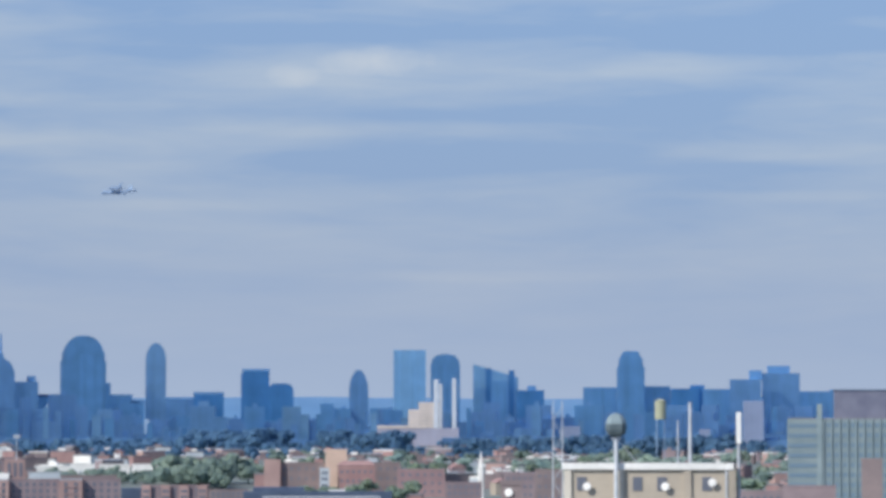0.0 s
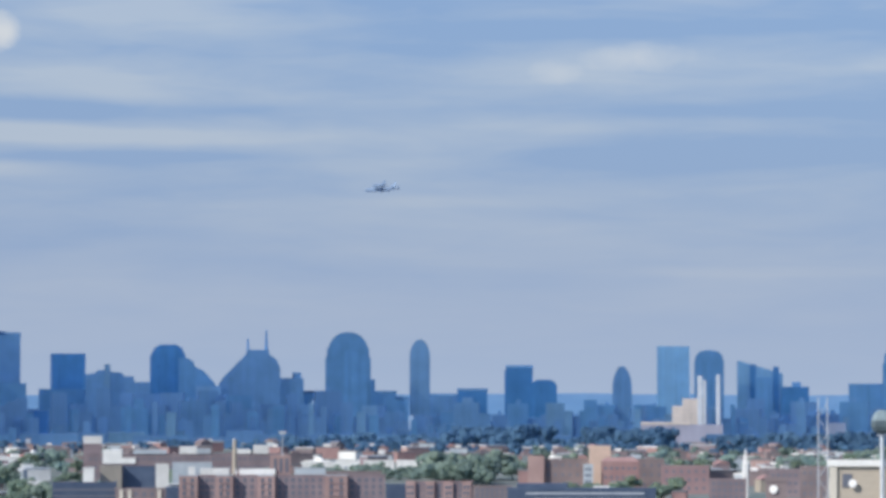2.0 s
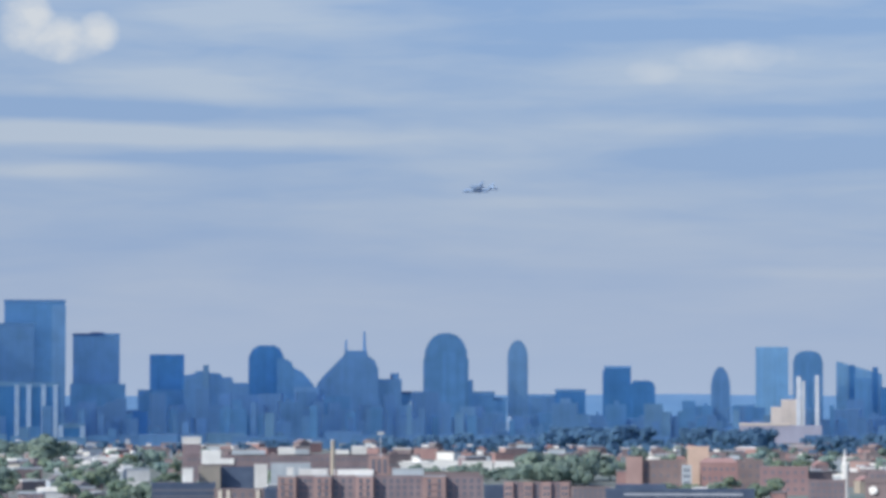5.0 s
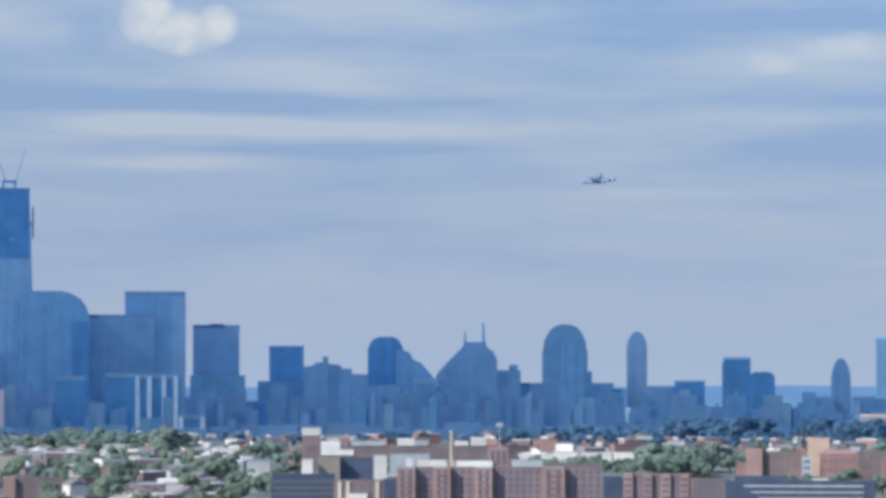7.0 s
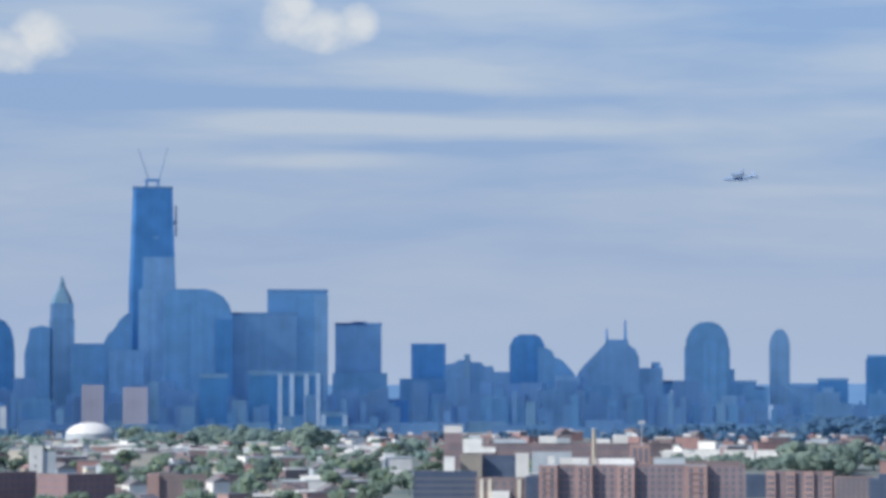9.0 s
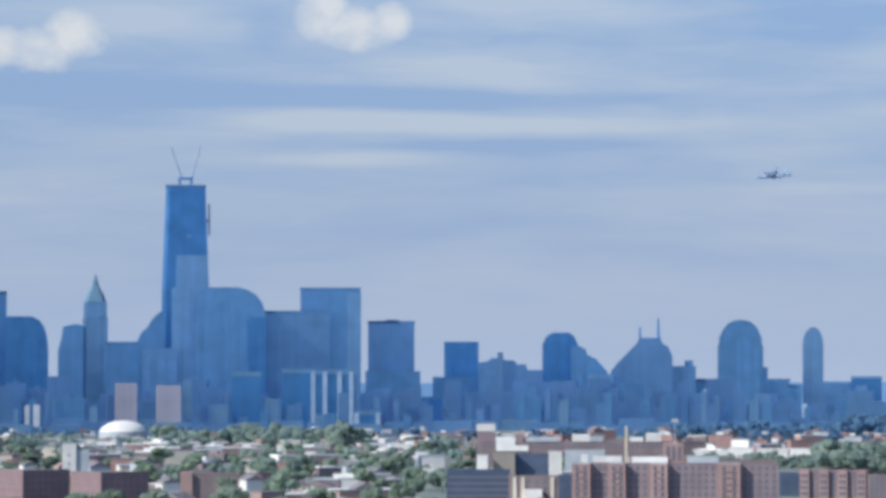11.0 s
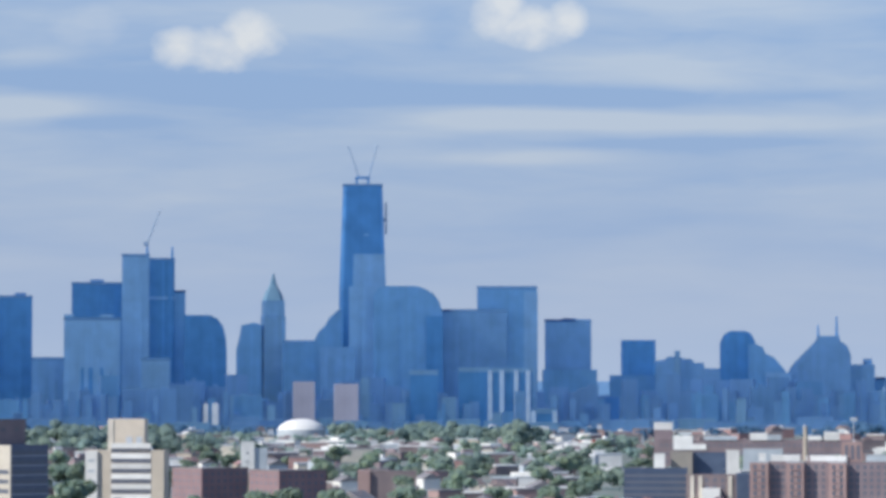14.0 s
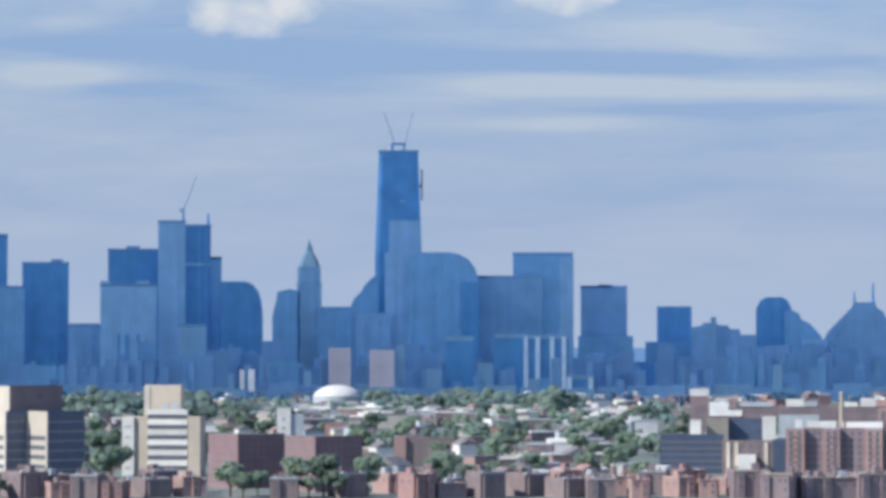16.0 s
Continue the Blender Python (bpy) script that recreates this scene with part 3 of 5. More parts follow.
outline_tower(12.18, 4400, 38.6, 116.5, [(-0.5, 0), (0.5, 0), (0.5, 0.80), (0.44, 0.83), (0.43, 0.91), (0.34, 0.94), (0.32, 0.98), (0.2, 1), (-0.2, 1), (-0.32, 0.975), (-0.34, 0.94), (-0.43, 0.91), (-0.44, 0.82), (-0.5, 0.80)], STEEL, "blue tower with stepped shoulders", name="domed_tower")
tower(12.66, 4450, 36.7, 67.8, STEEL, BLUE, cap=False)
tower(13.16, 4380, 39.3, 64.4, NAVY, BLUE, cap=False)
tower(13.39, 4400, 19.7, 69.2, NAVY, BLUE, cap=False)
tower(13.76, 4300, 40.1, 63.5, STEEL, BLUE, cap=False)
t, hw, hd = tower(14.26, 4200, 41.4, 76.1, SLATE, "slate-blue apartment tower with a roof house", cap=False)
plant_room(t, 5, 22, 76.1, 88.1, hd)
t, hw, hd = tower(14.90, 4250, 50.3, 84.7, SLATE, "broad slate-blue apartment tower", cap=False)
plant_room(t, -18, 12, 84.7, 94.6, hd)
tower(15.55, 4400, 50.5, 60.5, STEEL, BLUE, cap=False)
tower(16.08, 4400, 47.3, 62.9, STEEL, BLUE, cap=False)
tower(16.85, 4350, 85.8, 59.7, NAVY, BLUE, cap=False)
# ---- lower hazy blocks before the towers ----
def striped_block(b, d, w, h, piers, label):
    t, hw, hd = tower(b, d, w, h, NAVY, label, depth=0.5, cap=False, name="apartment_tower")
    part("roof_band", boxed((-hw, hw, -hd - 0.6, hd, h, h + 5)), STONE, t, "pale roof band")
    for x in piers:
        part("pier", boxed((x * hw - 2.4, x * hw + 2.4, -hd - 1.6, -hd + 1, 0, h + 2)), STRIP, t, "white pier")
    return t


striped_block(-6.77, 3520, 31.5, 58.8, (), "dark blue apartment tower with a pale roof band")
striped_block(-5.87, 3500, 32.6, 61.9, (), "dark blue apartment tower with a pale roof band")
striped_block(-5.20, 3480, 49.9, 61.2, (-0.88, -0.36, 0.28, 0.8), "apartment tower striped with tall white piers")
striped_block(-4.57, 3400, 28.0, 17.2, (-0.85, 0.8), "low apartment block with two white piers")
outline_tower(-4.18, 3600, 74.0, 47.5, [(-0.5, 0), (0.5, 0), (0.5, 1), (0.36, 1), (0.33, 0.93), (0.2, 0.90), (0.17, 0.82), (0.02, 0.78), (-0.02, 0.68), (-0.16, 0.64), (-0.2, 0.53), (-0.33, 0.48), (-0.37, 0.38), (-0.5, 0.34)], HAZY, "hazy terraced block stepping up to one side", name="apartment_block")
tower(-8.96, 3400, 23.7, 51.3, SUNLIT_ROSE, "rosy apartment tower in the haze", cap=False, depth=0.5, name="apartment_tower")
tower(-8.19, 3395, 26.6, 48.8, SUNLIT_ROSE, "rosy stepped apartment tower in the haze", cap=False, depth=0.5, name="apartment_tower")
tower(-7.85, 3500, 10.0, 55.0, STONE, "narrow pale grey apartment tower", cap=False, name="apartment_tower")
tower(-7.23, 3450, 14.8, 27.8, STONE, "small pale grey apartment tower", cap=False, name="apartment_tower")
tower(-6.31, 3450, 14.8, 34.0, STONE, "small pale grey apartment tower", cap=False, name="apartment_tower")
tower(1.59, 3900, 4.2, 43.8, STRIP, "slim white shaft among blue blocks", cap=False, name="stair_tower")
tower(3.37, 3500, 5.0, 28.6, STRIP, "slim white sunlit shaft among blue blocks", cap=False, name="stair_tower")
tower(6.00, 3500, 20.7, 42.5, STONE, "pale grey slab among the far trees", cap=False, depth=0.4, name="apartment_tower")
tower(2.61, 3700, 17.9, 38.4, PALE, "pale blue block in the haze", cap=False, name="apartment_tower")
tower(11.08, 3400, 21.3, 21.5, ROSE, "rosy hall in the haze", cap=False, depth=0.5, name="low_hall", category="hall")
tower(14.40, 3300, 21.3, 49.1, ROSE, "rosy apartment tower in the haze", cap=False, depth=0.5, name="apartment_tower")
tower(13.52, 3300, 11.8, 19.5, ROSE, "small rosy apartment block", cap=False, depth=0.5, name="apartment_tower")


tower(-3.34, 3460, 16.1, 34.5, AZURE, "azure-panelled block in the haze", cap=False, name="apartment_tower")
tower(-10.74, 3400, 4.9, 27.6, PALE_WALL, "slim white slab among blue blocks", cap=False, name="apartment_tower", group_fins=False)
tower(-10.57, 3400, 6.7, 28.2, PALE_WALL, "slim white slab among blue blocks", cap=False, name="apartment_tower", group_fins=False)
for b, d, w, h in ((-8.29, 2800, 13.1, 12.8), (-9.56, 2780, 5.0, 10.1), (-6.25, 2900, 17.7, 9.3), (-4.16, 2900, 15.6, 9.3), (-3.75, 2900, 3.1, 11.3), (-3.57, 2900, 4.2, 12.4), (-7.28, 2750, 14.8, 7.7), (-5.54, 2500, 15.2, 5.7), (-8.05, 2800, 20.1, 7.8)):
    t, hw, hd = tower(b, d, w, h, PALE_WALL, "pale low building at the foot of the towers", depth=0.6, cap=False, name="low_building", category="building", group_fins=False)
    part("roof", boxed((-hw - 0.2, hw + 0.2, -hd - 0.2, hd + 0.2, h, h + 0.5)), ROOF, t)
    part("window_row", boxed((-hw + 1, hw - 1, -hd - 0.1, -hd + 0.1, h * 0.4, h * 0.55)), OFFICE_PANE, t)


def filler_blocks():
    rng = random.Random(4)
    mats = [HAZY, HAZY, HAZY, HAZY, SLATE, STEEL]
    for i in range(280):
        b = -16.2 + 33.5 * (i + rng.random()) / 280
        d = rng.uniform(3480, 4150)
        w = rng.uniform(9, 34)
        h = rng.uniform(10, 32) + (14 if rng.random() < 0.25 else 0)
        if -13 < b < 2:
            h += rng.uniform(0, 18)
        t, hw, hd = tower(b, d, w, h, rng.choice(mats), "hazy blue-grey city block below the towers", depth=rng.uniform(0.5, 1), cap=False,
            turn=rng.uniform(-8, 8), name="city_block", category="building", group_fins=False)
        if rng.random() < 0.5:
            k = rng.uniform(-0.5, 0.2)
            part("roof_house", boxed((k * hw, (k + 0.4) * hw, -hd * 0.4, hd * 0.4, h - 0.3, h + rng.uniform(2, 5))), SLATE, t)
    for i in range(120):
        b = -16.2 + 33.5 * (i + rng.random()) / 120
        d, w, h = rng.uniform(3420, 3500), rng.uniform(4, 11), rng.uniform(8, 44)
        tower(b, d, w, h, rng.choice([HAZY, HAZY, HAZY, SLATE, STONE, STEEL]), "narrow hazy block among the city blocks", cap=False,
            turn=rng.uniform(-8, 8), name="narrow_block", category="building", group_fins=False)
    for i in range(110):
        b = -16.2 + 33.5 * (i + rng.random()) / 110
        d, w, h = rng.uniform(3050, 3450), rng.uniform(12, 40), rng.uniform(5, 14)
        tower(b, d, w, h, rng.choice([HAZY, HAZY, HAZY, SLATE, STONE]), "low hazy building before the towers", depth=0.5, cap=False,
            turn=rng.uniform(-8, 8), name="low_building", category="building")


filler_blocks()


# ---- trees ----
def tree_model(seed, height, spread, mat, leaves=1000, leaf=0.62):
    rng = random.Random(seed)
    t = thing("tree", pose(0, 0, -50), "broad green tree in spring leaf", "tree", "city trees")
    bm = bmesh.new()
    tube(bm, (0, 0, -0.3), (0.2, 0, height * 0.45), 0.35, 0.22, 6)
    ends = []
    for i in range(7):
        a = 6.283 * (i + rng.random()) / 7
        r = spread * rng.uniform(0.35, 0.8)
        e = Vector((math.cos(a) * r, math.sin(a) * r, height * rng.uniform(0.5, 0.85)))
        tube(bm, (0.1, 0, height * rng.uniform(0.25, 0.42)), e, 0.15, 0.05, 5)
        ends.append(e)
    ends.append(Vector((0, 0, height * 0.85)))
    part("trunk", bm, BARK, t)
    bm = bmesh.new()
    # leaves lie on the outside of uneven clumps, with a few loose ones
    clumps = [(c, spread * rng.uniform(0.28, 0.46)) for c in ends for k in range(2)]
    for i in range(leaves):
        c, r = rng.choice(clumps)
        out = Vector((rng.gauss(0, 1), rng.gauss(0, 1), rng.gauss(0.25, 1))).normalized()
        p = c + Vector((out.x, out.y, out.z * 0.75)) * r * rng.uniform(0.75, 1.12)
        p.z = max(p.z, height * 0.2)
        face = (out + Vector((rng.gauss(0, 0.4), rng.gauss(0, 0.4), rng.gauss(0, 0.4)))).to_track_quat("Z", "Y").to_matrix()
        s = leaf * rng.uniform(0.7, 1.5)
        bm.faces.new([bm.verts.new(p + face @ Vector(q) * s) for q in ((-1, -0.5, 0), (0.1, -0.8, 0.2), (1, 0.3, 0), (0, 0.8, -0.2))])
    part("crown", bm, mat, t, "loose crown of green leaves")
    return t


NEAR_TREES = [tree_model(s, h, w, LEAF) for s, h, w in ((1, 11, 5.0), (2, 9, 4.2), (3, 13, 5.5))]
TREE_RNG = random.Random(11)


def plant(models, b, d, size=1.0):
    m = TREE_RNG.choice(models)
    k = size * TREE_RNG.uniform(0.75, 1.2)
    ob = copy_thing(m, at(b, d, 0, TREE_RNG.uniform(0, 360)))
    ob.scale = (k, k, k)
    return ob


def leaf_cloud(seed, height, spread, leaves, leaf):
    """One far tree as loose leaf clumps on a stub of trunk: points and quads."""
    rng = np.random.default_rng(seed)
    ends = np.stack([spread * rng.uniform(-0.75, 0.75, 9), spread * rng.uniform(-0.75, 0.75, 9), height * rng.uniform(0.4, 0.85, 9)], 1)
    pick = rng.integers(0, 9, leaves)
    size9 = spread * rng.uniform(0.34, 0.55, 9)
    out = rng.normal(0, 1, (leaves, 3)) + np.array((0, 0, 0.3))
    out /= np.linalg.norm(out, axis=1)[:, None]
    mid = ends[pick] + out * size9[pick][:, None] * rng.uniform(0.8, 1.12, (leaves, 1)) * np.array((1, 1, 0.75))
    mid[:, 2] = np.maximum(mid[:, 2], height * 0.12)
    facing = out + rng.normal(0, 0.3, (leaves, 3))
    a = np.cross(facing, rng.normal(0, 1, (leaves, 3)))
    a /= np.linalg.norm(a, axis=1)[:, None]
    b = np.cross(facing, a)
    b /= np.linalg.norm(b, axis=1)[:, None]
    size = leaf * rng.uniform(0.7, 1.5, (leaves, 1))
    quads = np.stack([mid - a * size, mid - b * size * 0.8, mid + a * size, mid + b * size * 0.8], 1).reshape(-1, 3)
    r = 0.3
    trunk = np.array([(-r, -r, -0.2), (r, -r, -0.2), (r * 0.6, -r * 0.6, height * 0.6), (-r * 0.6, -r * 0.6, height * 0.6),
        (r, r, -0.2), (-r, r, -0.2), (-r * 0.6, r * 0.6, height * 0.6), (r * 0.6, r * 0.6, height * 0.6)])
    return np.concatenate([quads, trunk])


CLOUDS = [leaf_cloud(5, 13, 7.0, 520, 1.05), leaf_cloud(6, 11, 6.0, 480, 1.0), leaf_cloud(7, 15, 8.0, 560, 1.15), leaf_cloud(8, 9, 5.0, 420, 0.85)]


FULL_CLOUDS = [leaf_cloud(15, 13, 7.0, 420, 1.7), leaf_cloud(16, 11, 6.0, 400, 1.6), leaf_cloud(17, 15, 8.0, 460, 1.8), leaf_cloud(18, 9, 5.0, 360, 1.4)]


def wood(b0, b1, d0, d1, count, mat, size=1.0, label="hazy green trees between the houses"):
    """Far trees that nobody could count: one mesh."""
    points = []
    for i in range(count):
        c = (FULL_CLOUDS if mat is WOODS else CLOUDS)[TREE_RNG.randrange(4)]
        b, d, a, k = radians(TREE_RNG.uniform(b0, b1)), TREE_RNG.uniform(d0, d1), TREE_RNG.uniform(0, 6.28), size * TREE_RNG.uniform(0.65, 1.2)
        turn = np.array(((math.cos(a), math.sin(a), 0), (-math.sin(a), math.cos(a), 0), (0, 0, 1))) * k
        points.append(c @ turn + np.array((d * math.sin(b), d * math.cos(b), 0)))
    v = np.concatenate(points)
    me = bpy.data.meshes.new("woodland")
    me.from_pydata(v.tolist(), [], np.arange(len(v)).reshape(-1, 4).tolist())
    me.materials.append(mat)
    tagged(new("woodland", me), label, "trees", kind="stuff")


# ---- buildings of the middle distance and the near streets ----
def shared(name, mat, *boxes):
    return finish(name, boxed(*boxes), mat)


WINDOW = shared("window", PANE, (-0.7, 0.7, -0.06, 0.10, -0.8, 0.8))
OFFICE_WINDOW = shared("window", OFFICE_PANE, (-0.9, 0.9, -0.06, 0.10, -0.7, 0.7))
WINDOW_SMALL = shared("window", PANE, (-0.5, 0.5, -0.06, 0.08, -0.65, 0.65))


def windows(parent, me, x0, x1, nx, z0, z1, nz, y, side=0):
    """A grid of window panes on the front (side 0), the left flank (-1) or the right flank (1)."""
    for i in range(nx):
        for k in range(nz):
            a = x0 + (x1 - x0) * (i + 0.5) / nx
            z = z0 + (z1 - z0) * (k + 0.5) / nz
            m = pose(a, y, z) if side == 0 else pose(y, a, z, 0, 0, 90 * side)
            piece("window", me, parent, m)


def block(b, d, w, h, mat, label, depth=0.6, turn=0.0, name="building", roof=ROOF, floors=0, bays=0, group="city buildings", me=None):
    t = thing(name, at(b, d + w * depth / 2, 0, turn), label, "building", group)
    hw, hd = w / 2, w * depth / 2
    wall = part("wall", boxed((-hw, hw, -hd, hd, 0, h)), mat, t)
    part("roof", boxed((-hw + 0.3, hw - 0.3, -hd + 0.3, hd - 0.3, h, h + 0.25)), roof, t)
    part("parapet", boxed((-hw - 0.1, hw + 0.1, -hd - 0.1, -hd + 0.3, h, h + 0.7), (-hw - 0.1, -hw + 0.3, -hd + 0.3, hd, h, h + 0.7),
        (hw - 0.3, hw + 0.1, -hd + 0.3, hd, h, h + 0.7)), mat, t)
    if floors:
        windows(t, me or WINDOW, -hw + 0.8, hw - 0.8, bays, 1.0, h - 0.3, floors, -hd)
    return t, hw, hd


def roof_box(t, x0, x1, y0, y1, z0, z1, mat, name="roof_house", label=""):
    return part(name, boxed((x0, x1, y0, y1, z0, z1)), mat, t, label)


# glazed office: two wings with cream flanks and a brown penthouse, turned to the street grid
t = thing("office_building", at(-14.25, 1262, 0, 33), "dark glazed office building with cream flanks and a brown penthouse", "building", "city buildings")
h = 27.9
# cream left and dark right faces put sun and shade into the colour
for name, x0, y0 in (("front_wing", 0.0, 0.0), ("rear_wing", -9.9, 15.0)):
    wing = part(name, boxed((x0, 17.7, y0, y0 + 15, 0, h)), HAZY_CLAD, t, "dark glazed wing")
    part("flank", boxed((x0 - 0.35, x0 + 0.1, y0 - 0.1, y0 + 15.1, 0, h + 0.5)), LIGHT_CREAM, wing, "cream flank wall coloured as sunlit")
    part("roof", boxed((x0 + 0.2, 17.5, y0 + 0.2, y0 + 14.8, h, h + 0.25)), ROOF, wing)
    part("roof_edge", boxed((x0, 17.9, y0 - 0.2, y0 + 0.2, h, h + 0.6)), HAZY_CLAD, wing)
    for k in range(7):
        z = 1.6 + k * 3.8
        part("window_band", boxed((x0 + 0.6, 17.2, y0 - 0.1, y0 + 0.1, z, z + 1.9)), PANE, wing)
        part("sill_band", boxed((x0 + 0.3, 17.7, y0 - 0.22, y0 + 0.1, z - 0.45, z - 0.1)), GREY, wing)
        if k < 5:
            part("flank_window", boxed((x0 - 0.42, x0, y0 + 1.2, y0 + 13.8, z + 0.1, z + 1.8)), PANE, wing)
    for k in range(6):
        part("mullion", boxed((x0 + 0.6 + k * (16.2 - x0) / 5.0, x0 + 0.9 + k * (16.2 - x0) / 5.0, y0 - 0.16, y0 + 0.1, 0.5, h - 0.3)), HAZY_CLAD, wing)
# brown front and cream end: shaded and sunlit sides set by material
house = part("penthouse", boxed((-7.6, 17.4, 16, 29, h, 38.1)), BRICK_BROWN, t, "brown brick penthouse")
part("penthouse_flank", boxed((-7.9, -7.5, 15.9, 29.1, h, 38.3)), LIGHT_CREAM, house, "cream end wall coloured as sunlit")
part("penthouse_coping", boxed((-7.6, 17.6, 15.8, 16.2, 38.1, 38.5)), BRICK_BROWN, house)
for x in (-2.0, 5.5, 12.0):
    part("vent", boxed((x, x + 1.8, 15.9, 16.1, 33.5, 35.0)), ROOF, house)

# tan institution with window bands and a roof tower
t, hw, hd = block(-12.14, 1320, 32.7, 24.4, LIGHT_TAN, "tan stone building with grey window bands and a roof tower", depth=0.3, turn=-14, name="tan_institution")
# white paint here stands in for the sunlit left-hand face
part("side_bay", boxed((-hw - 0.5, -hw + 4.6, -hd - 1.2, hd, 0, 24.4 + 0.4)), WHITE, t, "end bay whitened as a sunlit face")
for k in range(7):
    z = 2.2 + 4.25 * (k - 1) + 0.6
    if z < 1:
        continue
    part("window_band", boxed((-6, hw - 5.5, -hd - 0.10, -hd + 0.2, z, z + 1.7)), PANE, t)
    part("spandrel", boxed((-6, hw - 5.5, -hd - 0.22, -hd + 0.2, z + 1.75, z + 3.9)), WHITE, t)
for k in range(5):
    part("window_band", boxed((-hw + 0.6, -hw + 3.4, -hd - 1.28, -hd - 1.0, 3 + 4.3 * k, 4.0 + 4.3 * k)), GREY, t)
rt = roof_box(t, -7.8, 7.7, -hd + 1.5, hd - 2, 24.4, 38.0, LIGHT_TAN, "roof_tower", "tan blind roof tower")
part("roof_tower_face", boxed((-7.9, -5.5, -hd + 1.2, hd - 2, 24.4, 38.0 - 0.4)), CREAM_WALL, t, "pale corner face")
for x in (1.2, 5.4):
    part("louvre", boxed((x - 1.3, x + 1.3, -hd + 1.35, -hd + 1.6, 27.8, 30.6)), METAL, t, "bright metal louvre")

# dark red brick slabs, turned to the street grid
for u0, d in ((-10.66, 1220), (-9.25, 1188)):
    t = thing("brick_apartment_slab", at(u0, d, 0, 33), "red brick apartment slab with small windows", "building", "brick apartment slabs")
    h = 20.2
    part("wall", boxed((-10.6, 10.6, -10.4, 10.4, 0, h)), BRICK_DARK, t)
    part("roof", boxed((-10.3, 10.3, -10.1, 10.1, h, h + 0.3)), ROOF, t)
    part("coping", boxed((-10.7, 10.7, -10.5, -10.1, h, h + 0.6), (-10.7, -10.3, -10.1, 10.4, h, h + 0.6)), BRICK_BROWN, t)
    windows(t, WINDOW_SMALL, -10, 10, 7, 1, h - 0.4, 7, -10.4)
    windows(t, WINDOW_SMALL, -9.8, 9.8, 6, 1, h - 0.4, 7, -10.6, -1)

# white stair block with a blue-grey flank, and the brown church
t, hw, hd = block(-9.98, 1700, 7.3, 20.3, WHITE, "narrow white tower block", depth=1.0, name="white_tower_block", roof=WHITE)
part("annexe", boxed((hw, hw + 7, -hd + 1, hd, 0, 17.5)), GREY, t, "blue-grey annexe")
windows(t, WINDOW_SMALL, -1.6, 1.6, 1, 3, 17, 3, -hd)
t, hw, hd = block(-7.40, 1420, 24.4, 12.7, BRICK_BROWN, "brown brick church with a pink gable", depth=0.8, name="church")
part("gable", boxed((-hw - 2, -hw + 3.5, -hd - 1.5, hd, 0, 13.3)), BRICK_PINK, t, "pink gable tower")

# white dome
t = thing("domed_arena", at(-9.00, 2700), "white shallow dome on a pale drum", "arena", "city buildings")
bm = bmesh.new()
prof = [(20.8, 0), (20.8, 10.5), (20.2, 11.9), (18.0, 14.8), (14.0, 17.5), (8.5, 19.4), (3, 20.2)]
tops = []
for r, z in prof:
    tops.append([bm.verts.new((r * math.cos(6.2832 * i / 32), r * math.sin(6.2832 * i / 32), z)) for i in range(32)])
for a, c in zip(tops[1:], tops[2:]):
    for i in range(32):
        bm.faces.new((a[i], a[(i + 1) % 32], c[(i + 1) % 32], c[i]))
bm.faces.new(tops[-1])
part("dome", bm, WHITE, t)
bm = bmesh.new()
tube(bm, (0, 0, 0), (0, 0, 11.0), 20.9, 20.9, 32)
part("drum", bm, GREY, t, "pale grey drum")

# dark slate office with boxes on its roof
t, hw, hd = block(-2.55, 1350, 27.1, 16.0, DARK, "dark slate-blue office block with roof plant", depth=0.6, name="office_building")
h = 16.0
for k in range(5):
    part("window_band", boxed((-hw + 0.4, hw - 0.4, -hd - 0.08, -hd + 0.1, 2.0 + k * 2.7, 3.2 + k * 2.7)), PANE, t)
t, hw, hd = block(-1.43, 1340, 26.4, 13.7, BRICK_BROWN, "brown brick block with pale pilasters", depth=0.6, name="office_building")
h = 13.7
for x in (-11.5, -8, 4.5, 8.5):
    part("pilaster", boxed((x, x + 1.6, -hd - 0.5, -hd + 0.2, 0, h)), CREAM_WALL, t)
windows(t, WINDOW, -6.2, 4, 3, 2, h - 0.5, 4, -hd)
part("dark_wing", boxed((hw - 5.2, hw + 0.4, -hd - 0.6, hd, 0, h + 0.8)), DARK, t, "dark glazed wing")
part("white_annexe", boxed((-6.5, 1.0, -hd - 8, -hd - 0.1, 0, 8.5)), WHITE, t, "white annexe")
t, hw, hd = block(-2.08, 1480, 10.1, 20.0, BEIGE, "tan windowless block beside a dark hall", depth=1.0)
t, hw, hd = block(-1.54, 1485, 18.1, 19.6, DARK, "dark blue windowless hall", depth=0.6)
t, hw, hd = block(-1.15, 1475, 6.1, 20.9, WHITE, "white cube-shaped roof house block", depth=1.0, roof=WHITE)
t, hw, hd = block(-2.48, 1475, 5.0, 19.3, WHITE, "small white block beside a tan one", depth=1.0, roof=WHITE)
# long mauve mill behind, with white roof monitors
t, hw, hd = block(-0.76, 1950, 118.9, 16.5, BRICK_MAUVE, "long mauve brick mill with white roof monitors", depth=0.15, name="mill", floors=3, bays=36)
part("string_course", boxed((-hw - 0.1, hw + 0.1, -hd - 0.15, -hd + 0.1, 11.2, 11.7)), BRICK_BROWN, t)
h = 16.5
